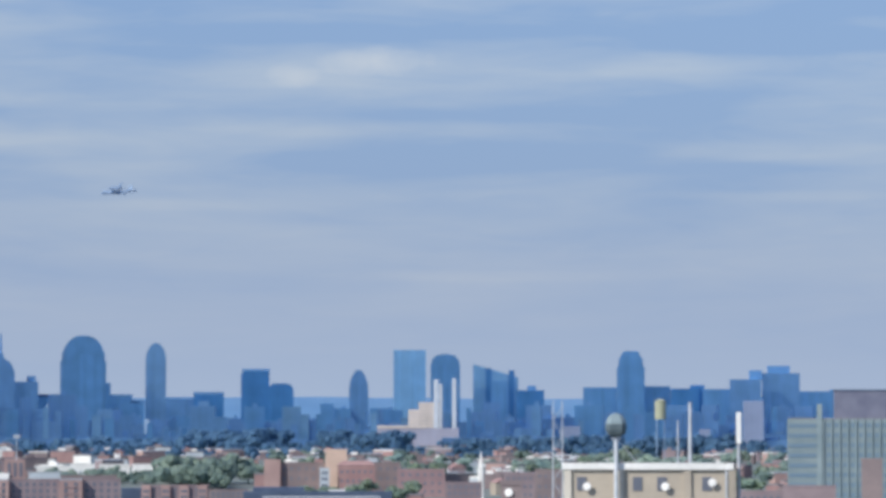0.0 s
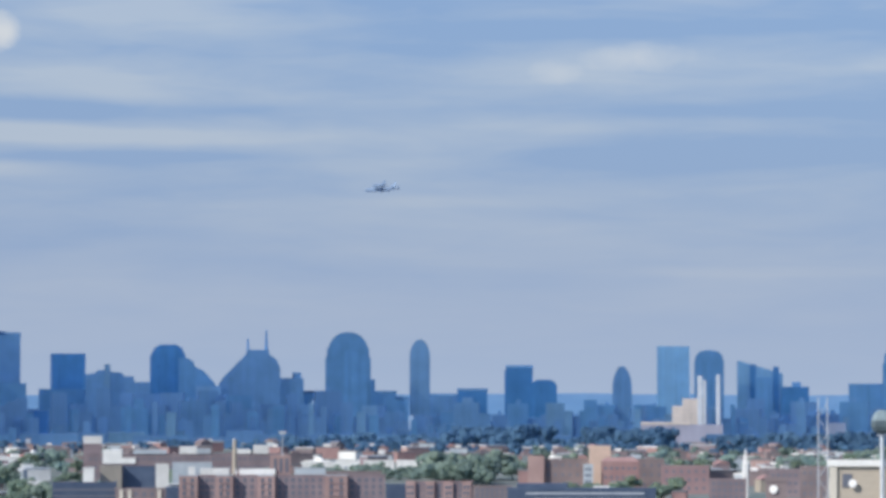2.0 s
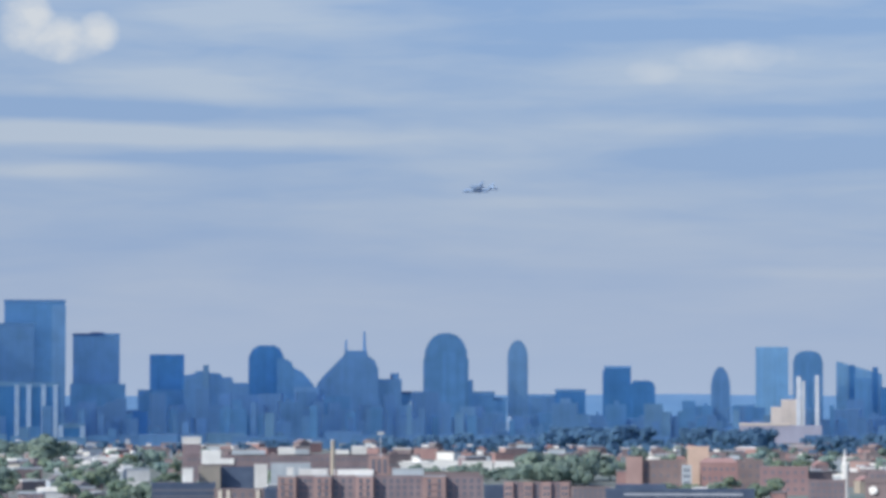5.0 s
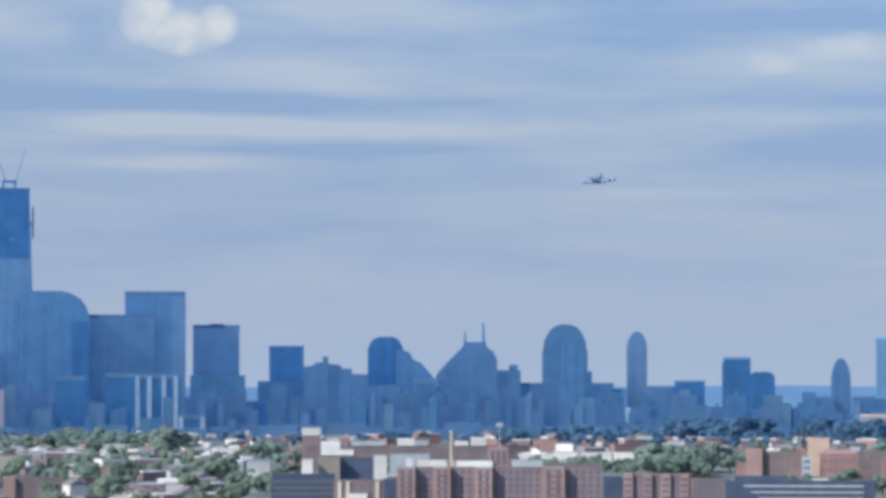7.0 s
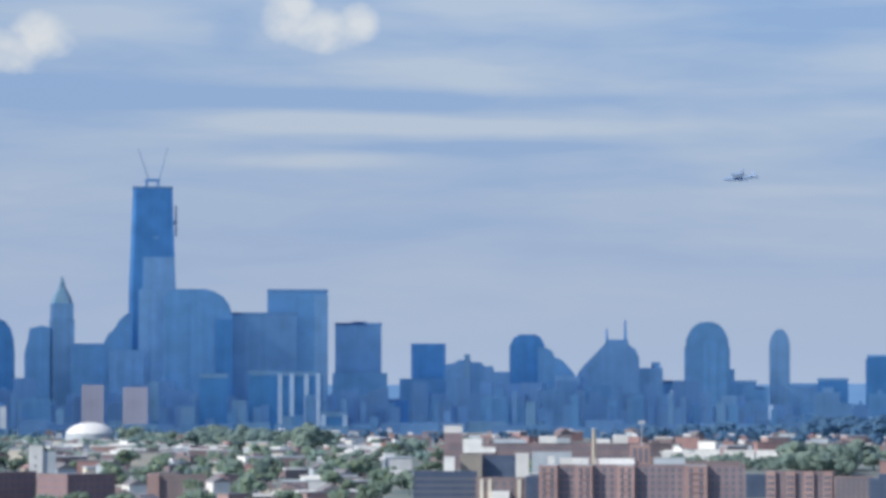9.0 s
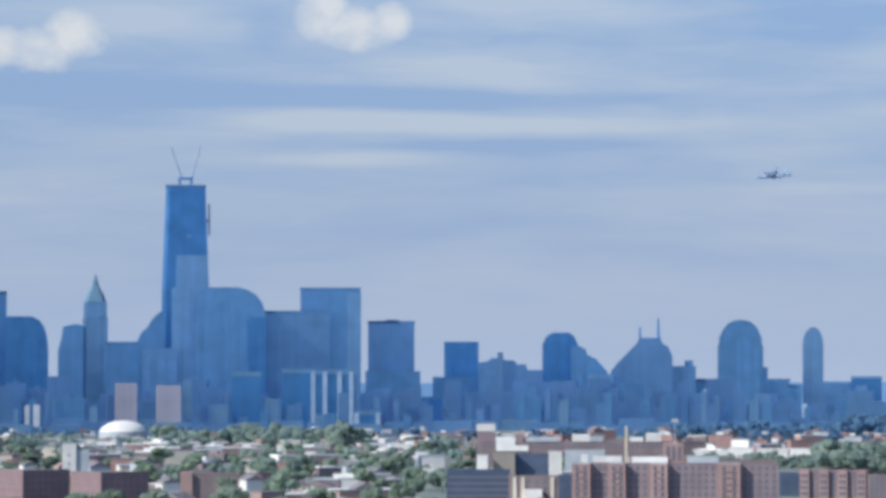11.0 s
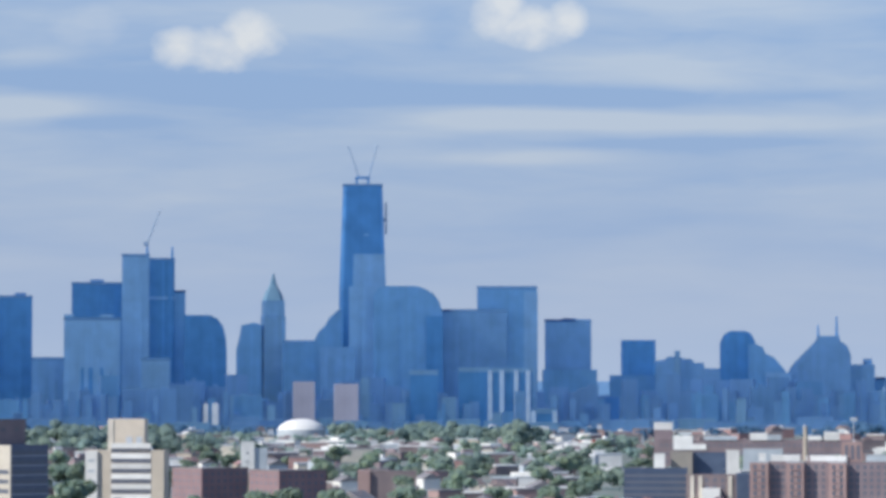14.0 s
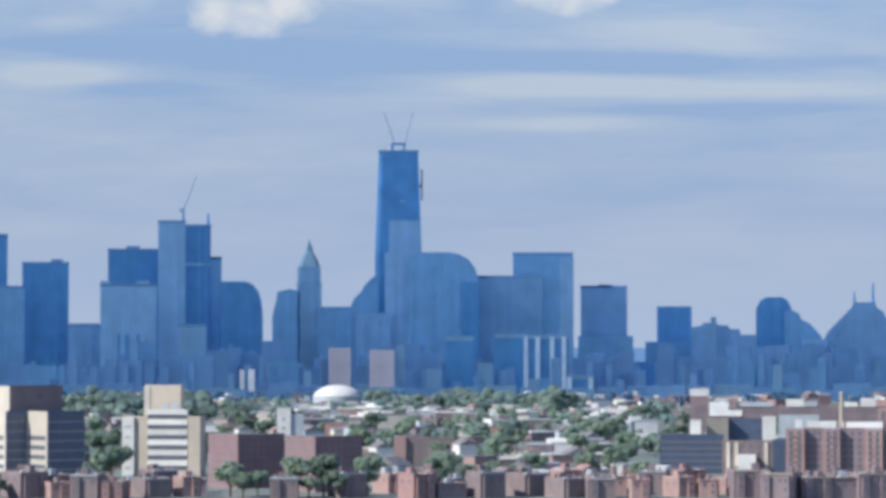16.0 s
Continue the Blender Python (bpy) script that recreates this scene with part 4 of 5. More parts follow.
for x0, x1, z0, z1, mat in ((-49.7, -37.8, -5.6, 2.8, WHITE), (-37.8, -29.7, -5.6, -2.1, WHITE), (-31, -10.5, 0.3, 2.6, GREY), (-2.8, 8, 0.3, 4.6, WHITE), (8, 16.4, 0.3, 3.4, GREY), (33, 41, 0.3, 2.8, WHITE), (43, 52, 0.3, 5.4, WHITE)):
    part("roof_monitor", boxed((x0, x1, -hd - 0.6, hd - 4, h + z0, h + z1)), mat, t, "white roof monitor" if mat is WHITE else "grey roof monitor")
t, hw, hd = block(-2.41, 1980, 11.7, 22.0, BRICK_MAUVE, "mauve brick block with a white rooftop sign box", depth=0.6)
part("sign_box", boxed((-hw, hw, -hd, -hd + 2, 22.7, 27.3)), WHITE, t, "plain white sign box")
for x in (-hw + 1, hw - 1):
    part("sign_leg", boxed((x - 0.2, x + 0.2, -hd + 0.5, -hd + 1, 22.0, 22.7 + 0.1)), METAL, t)
for b, d, w, h, mat in ((-0.61, 1700, 21.3, 16.6, GREY), (-0.62, 1560, 3.4, 17.5, WHITE), (-0.20, 1560, 14.3, 16.7, WHITE), (0.68, 1600, 10.3, 15.4, ROOF), (1.53, 1560, 15.4, 17.0, GREY), (2.32, 1600, 28.7, 14.3, BRICK_BROWN)):
    block(b, d, w, h, mat, "flat-roofed low shed behind the estate", depth=0.5, name="shed", group="low sheds", roof=WHITE if mat is WHITE else ROOF)
t = thing("chimney", at(0.16, 1700), "slim pale brick chimney stack", "chimney")
bm = bmesh.new()
tube(bm, (0, 0, 0), (0, 0, 29.1), 1.5, 1.0, 12)
part("shaft", bm, TAN, t)
bm = bmesh.new()
tube(bm, (0, 0, 28.8), (0, 0, 29.7), 1.25, 1.25, 12)
part("rim", bm, GREY, t)

# the pink brick estate: a long bar with projecting wings
# mauve bar and pink wings put recess shade and sun into the brick
t, hw, hd = block(1.03, 1310, 85.2, 20.0, BRICK_MAUVE, "long brick apartment estate, wings pink as lit, recesses mauve as shaded", depth=0.14, name="apartment_estate")
h = 20.0
wings = ((-hw, 7.6), (-27.3, 6.8), (-10.2, 7.0), (17.6, 9.2))
for x, w in wings:
    wing = part("wing", boxed((x, x + w, -hd - 3.2, -hd - 0.0, 0, h + 0.25)), BRICK_PINK, t, "pink brick wing")
    part("wing_coping", boxed((x - 0.1, x + w + 0.1, -hd - 3.3, -hd + 0.5, h + 0.25, h + 0.6)), GREY, t)
    windows(t, WINDOW, x + 0.5, x + w - 0.5, 2, 1, h - 0.2, 7, -hd - 3.2)
    for k in range(7):
        z = 1.2 + k * (h - 1.5) / 7
        part("balcony_slab", boxed((x + 1.5, x + w - 1.5, -hd - 3.5, -hd - 3.15, z, z + 0.3)), BRICK_MAUVE, t)
for x0, x1, n in ((-hw + 8.4, -28, 3), (-20, -11, 3), (-2.6, 17, 7), (27.4, hw - 0.5, 5)):
    windows(t, WINDOW, x0, x1, n, 1, h - 0.3, 7, -hd)
part("roof_house", boxed((-5.0, 3.4, -3, 4.8, h, 28.5)), BRICK_PINK, t, "pink brick roof house with tall openings")
for x in (-3.6, -1.2, 1.2):
    part("opening", boxed((x, x + 1.2, -3.1, -2.8, h + 1.5, 28.5 - 1.2)), PANE, t)
bm = bmesh.new()
tube(bm, (0, 1, 28.2), (0, 1, 38.1), 0.25, 0.12)
part("antenna", bm, METAL, t)
part("antenna_head", boxed((-1.4, 1.4, 0.6, 1.6, 37.4, 38.6)), METAL, t)
for x0, x1 in ((-29, -23), (-18, -3), (-19.5, -19)):
    part("roof_shed", boxed((x0, x1, -4, 0, h + 0.2, h + 3.0)), WHITE, t, "white roof shed")

# brown blocks to the right of the estate
t, hw, hd = block(3.11, 1500, 10.2, 10.6, DARK, "dark low block beside the estate", depth=0.7)
t, hw, hd = block(3.89, 1470, 31.1, 12.8, BRICK_MAUVE, "mauve apartment block with pale bays", depth=0.4, floors=5, bays=9, name="apartment_block")
for x in (-hw, -hw + 9, 2, 10.5):
    part("bay", boxed((x, x + 4.2, -hd - 1.4, -hd, 0, 13.4)), BRICK_PINK, t, "pink brick bay")
    windows(t, WINDOW, x + 0.4, x + 3.8, 2, 1, 12, 4, -hd - 1.4)
t, hw, hd = block(4.85, 1440, 17.6, 11.6, BRICK_BROWN, "brown brick apartment block", depth=0.4, floors=5, bays=7, name="apartment_block")
# dark stepped office with white bands
t, hw, hd = block(6.48, 1380, 64.6, 12.5, DARK, "dark blue stepped office with white bands", depth=0.25, name="office_building")
h = 12.5
for k in range(4):
    part("white_band", boxed((-hw + 8 + 3 * k, hw - 5, -hd - 0.25, -hd + 0.1, h - 2.2 - 2.7 * k, h - 1.5 - 2.7 * k)), METAL, t, "white band")
part("upper_storey", boxed((-hw + 4, -6, -hd + 2, hd, h, h + 2.2)), DARK, t)
part("roof_shed", boxed((5, 12, -hd + 1, hd - 1, h, h + 0.9)), WHITE, t)
# red brick school with a peach cube
t, hw, hd = block(6.74, 1750, 75.3, 17.4, BRICK_BROWN, "long brown brick school", depth=0.25, floors=3, bays=18, name="school")
part("wing", boxed((-hw, -hw + 9, -hd - 3, -hd, 0, 19.6)), BRICK_PINK, t, "pink brick wing")
part("wing", boxed((8, 17, -hd - 3, -hd, 0, 15.5)), BRICK, t)
for k, x in enumerate((-24, -10, 20, 28)):
    part("roof_house", boxed((x, x + 5, -2, 3, 17.4, 17.4 + 1.6 + 0.5 * (k % 3))), (WHITE, BRICK, GREY, BRICK_BROWN)[k], t)
t, hw, hd = block(6.81, 1740, 11.9, 24.7, PEACH, "sunlit peach-coloured cube block", depth=1.0, roof=PEACH)
t, hw, hd = block(7.18, 1722, 20.5, 16.2, BRICK, "red-brown hall with a low hipped roof", depth=0.5, floors=3, bays=6, name="hall")
bm = bmesh.new()
loft(bm, [(16.9, hw + 0.3, hd + 0.3), (19.3, hw * 0.72, hd * 0.3)], 0.02)
part("hipped_roof", bm, BRICK, t, "red tiled hipped roof")
t, hw, hd = block(6.60, 1718, 5.2, 15.0, GREY, "pale glazed stair block beside the hall", depth=1.0, floors=4, bays=2, name="stair_block")
t, hw, hd = block(8.36, 1700, 25.6, 14.8, BRICK_DARK, "dark red brick block with dark windows", depth=0.4, floors=3, bays=6)
t, hw, hd = block(9.13, 1500, 17.5, 13.3, BRICK_MAUVE, "mauve brick apartment block", depth=0.5, floors=4, bays=6)
t, hw, hd = block(10.15, 1650, 16.3, 14.2, BRICK_MAUVE, "mauve brick block with dark windows", depth=0.5, floors=3, bays=5)
t, hw, hd = block(10.69, 1600, 14.3, 17.1, BRICK_BROWN, "brown low block with dark windows", depth=0.5, floors=3, bays=4)
# white steeple
t = thing("church_steeple", at(9.45, 1650), "slim white church steeple", "steeple")
bm = bmesh.new()
loft(bm, [(0, 1.7, 1.7), (17.7, 1.6, 1.6), (18.3, 1.1, 1.1), (21.0, 0.8, 0.8), (25.7, 0.15, 0.15)], 0.3)
part("spire", bm, WHITE, t)

# white flat-roofed warehouses
for u0, u1, v, d in ((1.68, 24, 805, 2150), (2.22, 17, 801, 2200), (2.79, 21, 802, 2180), (3.43, 25, 802, 2200), (4.81, 16, 797, 2150), (5.04, 10, 790, 2150)):
    t, hw, hd = block(u0, d, u1, 55 - d * (v - 680) / 5578, WHITE, "long low white warehouse", depth=0.4, name="warehouse", roof=WHITE, group="white warehouses")
    for k in range(4):
        part("door", boxed((-hw + 2 + k * hw * 0.45, -hw + 4.5 + k * hw * 0.45, -hd - 0.1, -hd + 0.1, 0, 3.0)), GREY, t)
t, hw, hd = block(-3.68, 2350, 21.9, 8.2, WHITE, "low shop hall with a red and white front", depth=0.5, name="shop_hall", roof=GREY)
part("red_fascia", boxed((0, hw + 0.2, -hd - 0.4, -hd + 0.1, 2, 8.7)), RED, t, "red fascia")
part("red_fascia", boxed((-hw, 0, -hd - 0.4, -hd + 0.1, 7.4, 8.7)), RED, t, "red fascia")

# near tan rooftop block with lamps and masts
D3 = 470
t = thing("tan_apartment_house", at(12.53, D3), "tan stone house with a white cornice and roof masts", "building", "city buildings")
h = 44.6
part("wall", boxed((-12.6, 12.6, -4, 10, 0, h)), TAN, t)
part("roof", boxed((-12.3, 12.3, -3.7, 9.7, h, h + 0.2)), ROOF, t)
part("cornice", boxed((-13.0, 12.2, -4.5, -3.6, h - 0.5, h + 0.45)), WHITE, t, "white cornice")
for x in (-12.7, -5.0, 4.9, 11.4):
    part("pilaster", boxed((x, x + 1.1, -4.35, -3.9, 0, h - 0.5)), CREAM_WALL if x < 0 else TAN, t)
for x in (-10.8, -2.6, 1.0, 7.6):
    part("opening", boxed((x, x + 1.4, -4.12, -3.9, h - 3.6, h - 1.6)), PANE, t, "dark opening")
part("downpipe", boxed((11.0, 11.3, -4.5, -4.2, 0, h - 0.6)), METAL, t)


def round_lamp(m):
    lamp = thing("floodlight", m, "white round floodlight on a wall", "lamp", "wall floodlights")
    bm = bmesh.new()
    tube(bm, (0, 0, 0), (0, -0.35, 0), 0.38, 0.62, 16)
    part("bowl", bm, LAMP, lamp)
    bm = bmesh.new()
    tube(bm, (0, -0.33, 0), (0, -0.40, 0), 0.52, 0.50, 16)
    part("lens", bm, LAMP, lamp)
    part("bracket", boxed((-0.08, 0.08, -0.1, 0.45, -0.5, -0.35)), METAL, lamp)


base = at(12.53, D3)
for x, z in ((-9.3, h - 3.0), (2.2, h - 3.0), (9.1, h - 2.4), (-20.8, h - 3.9)):
    round_lamp(base @ pose(x, -4.35, z))
# stub of wall that carries the outer lamp
t, hw, hd = block(10.00, 466, 3.0, 41.8, BRICK_BROWN, "grey roof-top brick house with a round lamp", depth=0.9, name="house")


def roof_mast(x, y, z1, r, label, head=None, foot=h):
    m = thing("roof_mast", base @ pose(x, y, 0), label, "mast", "roof masts")
    bm = bmesh.new()
    tube(bm, (0, 0, foot), (0, 0, z1), r, r * 0.7, 10)
    part("pole", bm, METAL, m)
    part("foot", boxed((-0.4, 0.4, -0.4, 0.4, foot, foot + 0.25)), GREY, m)
    if head == "panel":
        part("panel_antenna", boxed((-0.35, 0.35, -0.35, 0.1, z1 - 4.6, z1)), WHITE, m, "white panel antenna")
    if head == "dish":
        bm = bmesh.new()
        loft(bm, [(z1 - 2.6, 0.5, 0.5), (z1 - 2.2, 1.3, 1.1), (z1 - 1.6, 1.55, 1.35), (z1 - 0.7, 1.55, 1.35)], 0.5)
        part("radome_base", bm, RADOME_LOW, m, "dark grey-green lower shell")
        bm = bmesh.new()
        loft(bm, [(z1 - 0.7, 1.5, 1.3), (z1 - 0.2, 1.4, 1.2), (z1 + 0.5, 0.95, 0.85), (z1 + 0.85, 0.4, 0.4)], 0.5)
        part("radome", bm, OFFICE_WALL, m, "grey-green antenna dome")
        part("bracket", boxed((-0.7, 0.7, -0.15, 0.15, z1 - 3.0, z1 - 2.6)), METAL, m)
        bm = bmesh.new()
        tube(bm, (0, 0, z1 - 2.6), (3.2, 1.4, h + 0.3), 0.07, 0.07, 6)
        part("stay", bm, METAL, m)
    return m


roof_mast(-5.0, -5.2, 51.5, 0.42, "stout grey mast with a round antenna housing", "dish", 0.0)
roof_mast(4.1, -1.0, 51.3, 0.13, "thin grey roof mast")
roof_mast(5.9, -2.0, 54.0, 0.30, "tall white roof mast")
roof_mast(13.1, 0.0, 52.5, 0.30, "roof mast with a white panel antenna", "panel", 20.0)

# slim lattice mast behind
t = thing("lattice_mast", at(10.85, 640), "pale green steel lattice mast", "mast")
zt = 53.9
for x, y in ((-0.9, -0.9), (0.9, -0.9), (0.9, 0.9), (-0.9, 0.9)):
    bm = bmesh.new()
    tube(bm, (x * 1.3, y * 1.3, 0), (x, y, zt), 0.16, 0.12, 6)
    part("leg", bm, METAL, t)
for k in range(16):
    z = 4 + k * (zt - 5) / 16
    bm = bmesh.new()
    s = 1 if k % 2 else -1
    tube(bm, (-1.05 * s, -1.05, z), (1.05 * s, -1.05, z + (zt - 5) / 16), 0.07, 0.07, 5)
    part("brace", bm, METAL, t)
# yellow water tank above the haze
t = thing("water_tank", at(12.72, 2600), "haze-paled yellow water tank on stilts", "tank")
zt = 50.3
bm = bmesh.new()
tube(bm, (0, 0, zt - 15), (0, 0, zt), 4.6, 4.6, 20)
part("tank", bm, YELLOW, t)
bm = bmesh.new()
tube(bm, (0, 0, zt), (0, 0, zt + 2.0), 4.8, 0.4, 20)
part("lid", bm, YELLOW, t)
for x, y in ((-3, -3), (3, -3), (3, 3), (-3, 3)):
    bm = bmesh.new()
    tube(bm, (x, y, 0), (x, y, zt - 14.5), 0.4, 0.4, 6)
    part("leg", bm, CRANE, t)

# grey office with a dark penthouse
t = thing("office_building", at(16.19, 1100), "grey concrete office with window rows and a dark penthouse", "building", "city buildings")
h = 46.9
part("wall", boxed((-22.3, 30, -8, 14, 0, h)), OFFICE_WALL, t)
part("roof", boxed((-22, 29.7, -7.7, 13.7, h, h + 0.2)), ROOF, t)
part("penthouse", boxed((-6.5, 29, -6, 10, h, 56.6)), SLATE_CLAD, t, "dark slate penthouse")
part("penthouse_roof", boxed((-6.8, 29.3, -6.3, 10.3, 56.6, 57.0)), DARK, t)
part("corner_pier", boxed((-12.2, -10.4, -8.5, -7.9, 0, 52.0)), OFFICE_WALL, t, "pale corner pier")
for k in range(12):
    z = h - 3.0 - k * 3.4
    part("window_band", boxed((-21.8, -12.4, -8.08, -7.8, z, z + 1.3)), OFFICE_PANE, t)
    windows(t, OFFICE_WINDOW, -9.5, 29, 14, z - 0.5, z + 2.2, 1, -8)
for i in range(14):
    x = -9.9 + 38.5 / 14 * i
    part("mullion", boxed((x - 0.22, x + 0.22, -8.5, -7.9, 0, h)), OFFICE_WALL, t)
t, hw, hd = block(15.41, 900, 14.8, 28.9, BRICK_MAUVE, "low mauve brick house row", depth=0.5, floors=3, bays=7)
t, hw, hd = block(16.53, 880, 5.8, 36.9, BRICK_BROWN, "dark brown brick stair block", depth=0.9)
t, hw, hd = block(14.54, 1250, 22.4, 16.9, BRICK_MAUVE, "mauve low brick block", depth=0.5, floors=4, bays=8)


# ---- rows of small houses and street trees ----
def house_model(i, w, dep, h, wall, roof, gable, glazed, label):
    t = thing("house", pose(0, 0, -60), label, "house", "small city houses")
    hw, hd = w / 2, dep / 2
    part("wall", boxed((-hw, hw, -hd, hd, 0, h)), wall, t)
    if gable:
        bm = bmesh.new()
        extrude(bm, [(-hw - 0.3, h - 0.1), (hw + 0.3, h - 0.1), (0, h + w * 0.28)], -hd - 0.3, hd + 0.3)
        part("roof", bm, roof, t)
    else:
        part("roof", boxed((-hw - 0.15, hw + 0.15, -hd - 0.25, hd + 0.1, h, h + 0.7)), roof, t)
    if glazed:
        for k in range(max(1, int(h // 3))):
            n = max(2, int(w // 3))
            for j in range(n):
                piece("window", WINDOW_SMALL, t, pose(-hw + w * (j + 0.5) / n, -hd, 1.6 + 3.0 * k))
    if i % 2:
        part("chimney", boxed((hw * 0.3, hw * 0.3 + 0.8, -0.4, 0.4, h, h + 2.4)), BRICK_BROWN, t)
    return t


KINDS = (
    (7, 12, 7.0, BRICK, ROOF, False, "flat-roofed red brick row house"),
    (9, 12, 6.2, WHITE, ROOF, True, "white house with a dark gable roof"),
    (12, 10, 6.5, BRICK_MAUVE, GREY, False, "mauve brick house with a grey roof edge"),
    (8, 11, 6.0, CREAM_WALL, BRICK_BROWN, True, "cream house with a brown gable roof"),
    (16, 12, 5.0, BRICK_BROWN, WHITE, False, "low brown workshop with a white roof edge"),
    (20, 14, 4.5, WHITE, WHITE, False, "long low white-painted hall"),
    (10, 10, 8.0, BRICK_PINK, ROOF, False, "pink brick house of three storeys"),
    (8, 9, 7.0, TAN, BRICK, True, "tan house with a red gable roof"),
    (13, 10, 6.0, CREAM_WALL, WHITE, False, "cream house with a white roof edge"),
    (11, 12, 7.0, GREY, ROOF, True, "grey-clad house with a dark gable roof"))
NEAR_HOUSES = [house_model(i, *k[:6], True, k[6]) for i, k in enumerate(KINDS)]
FAR_HOUSES = [house_model(i, *k[:6], False, k[6]) for i, k in enumerate(KINDS)]
HOUSE_RNG = random.Random(21)
TREE_GAPS = ((-17, -16.2), (-15.6, -15.0), (-11.2, -10.3), (-9.9, -9.0), (-8.7, -8.2))


def row_house(w, dep, h, wall, trim, bays, label, seed):
    """A street house with bays, a cornice, a parapet, a stair house, chimneys and roof clutter."""
    rng = random.Random(seed)
    t = thing("row_house", pose(0, 0, -60), label, "house", "street row houses")
    hw, hd = w / 2, dep / 2
    part("wall", boxed((-hw, hw, -hd, hd, 0, h)), wall, t)
    part("roof", boxed((-hw + 0.3, hw - 0.3, -hd + 0.3, hd - 0.3, h, h + 0.15)), ROOF, t)
    part("parapet", boxed((-hw, -hw + 0.3, -hd + 0.3, hd, h, h + 0.6), (hw - 0.3, hw, -hd + 0.3, hd, h, h + 0.6)), wall, t)
    part("cornice", boxed((-hw - 0.1, hw + 0.1, -hd - 0.35, -hd + 0.3, h - 0.2, h + 0.45)), trim, t)
    for x in bays:
        bay = part("bay", boxed((x - 1.3, x + 1.3, -hd - 1.0, -hd, 0, h - 0.5)), wall, t)
        for z in (h - 2.2, h - 5.2):
            piece("window", WINDOW_SMALL, bay, pose(x, -hd - 1.0, z))
    for k in range(max(2, int(w // 3))):
        x = -hw + w * (k + 0.5) / max(2, int(w // 3))
        if all(abs(x - q) > 1.6 for q in bays):
            piece("window", WINDOW_SMALL, t, pose(x, -hd, h - 2.2))
    for k in range(2):
        piece("window", WINDOW_SMALL, t, pose(-hw, -hd * 0.4 + k * hd * 0.8, h - 2.2, 0, 0, -90))
    x = rng.uniform(-hw + 1.5, hw - 3.5)
    part("stair_house", boxed((x, x + 2.4, 0, 3.2, h, h + 2.4)), rng.choice((wall, BRICK_PINK, GREY)), t)
    for k in range(2):
        x, y = rng.uniform(-hw + 0.8, hw - 1.2), rng.uniform(-hd + 1.5, hd - 1)
        stack = part("chimney", boxed((x, x + 0.8, y, y + 0.6, h, h + rng.uniform(1.4, 2.8))), BRICK_BROWN, t)
    bm = bmesh.new()
    x = rng.uniform(-hw + 1, hw - 1)
    tube(bm, (x, -hd + 2, h), (x, -hd + 2, h + 1.3), 0.18, 0.18, 8)
    part("vent_pipe", bm, METAL, t)
    x = rng.uniform(-hw + 1, hw - 2)
    part("skylight", boxed((x, x + 1.4, -hd + 1.2, -hd + 2.6, h, h + 0.7)), WHITE, t, "white skylight box")
    return t


ROW_HOUSES = [
    row_house(9, 11, 8.0, BRICK, BRICK_BROWN, (-2.2, 2.4), "red brick row house with two bays and chimneys", 1),
    row_house(12, 12, 9.0, BRICK_MAUVE, TAN, (-3.5, 3.5), "mauve brick row house with a tan cornice", 2),
    row_house(8, 11, 7.2, BRICK_PINK, CREAM_WALL, (0.0,), "pink brick row house with a cream cornice", 3),
    row_house(10, 12, 8.4, BRICK_BROWN, GREY, (-2.6,), "brown brick row house with a grey cornice", 4),
    row_house(11, 10, 7.0, BRICK_MAUVE, BRICK_BROWN, (), "low mauve brick house with a stair house", 5),
    row_house(7, 11, 7.6, BRICK_PINK, BRICK, (1.2,), "pink brick row house with a red cornice", 6)]


def free(b, d):
    """Keeps the small houses out of the large buildings' plots: bearing from, to, distance from, to."""
    for b0, b1, d0, d1 in PLOTS:
        if b0 < b < b1 and d0 < d < d1:
            return False
    return True


PLOTS = ((-16.5, -13.2, 1100, 1320), (-13.2, -11.0, 1100, 1350), (-11.7, -8.2, 1000, 1240), (-8.2, -6.6, 1370, 1470),
    (-3.4, -0.6, 1050, 1520), (-3, 1.4, 1850, 2000), (-1.0, 3.2, 1050, 1345), (2.6, 5.4, 1050, 1520), (5.0, 8.3, 1050, 1420), (5.3, 9.0, 1650, 1790),
    (8.5, 11.2, 1050, 1720), (1.2, 5.6, 1500, 2260), (10.5, 15, 300, 800), (14, 20, 700, 1320), (-9.6, -8.2, 2640, 2760), (-10.4, -9.6, 1660, 1740))


def small_houses():
    # uneven rows along the nearest streets, with gaps where trees stand
    for row, d0 in ((0, 1136), (1, 1166)):
        b = -16.8
        while b < 3.0:
            m = HOUSE_RNG.choice(ROW_HOUSES)
            d = d0 + 8 * math.sin(b * 2.0) + HOUSE_RNG.uniform(-5, 5)
            if not any(g0 < b < g1 for g0, g1 in TREE_GAPS):
                ob = copy_thing(m, at(b, d, 0, HOUSE_RNG.choice((24, 30, -8, 12)) + HOUSE_RNG.uniform(-6, 6)))
                ob.scale = (1, 1, HOUSE_RNG.uniform(0.72, 1.12))
            b += math.degrees(HOUSE_RNG.uniform(9, 15) / d)
    for i in range(430):
        d = 1195 * (1850 / 1195) ** ((i + HOUSE_RNG.random()) / 430)
        b = HOUSE_RNG.uniform(-17, 17)
        if b > 3 and d < 1400 or not free(b, d):
            continue
        m = HOUSE_RNG.choice(NEAR_HOUSES if d < 1500 else FAR_HOUSES)
        copy_thing(m, at(b, d, 0, HOUSE_RNG.choice((28, 20, -30, 10, 0, -8)) + HOUSE_RNG.uniform(-4, 4)))


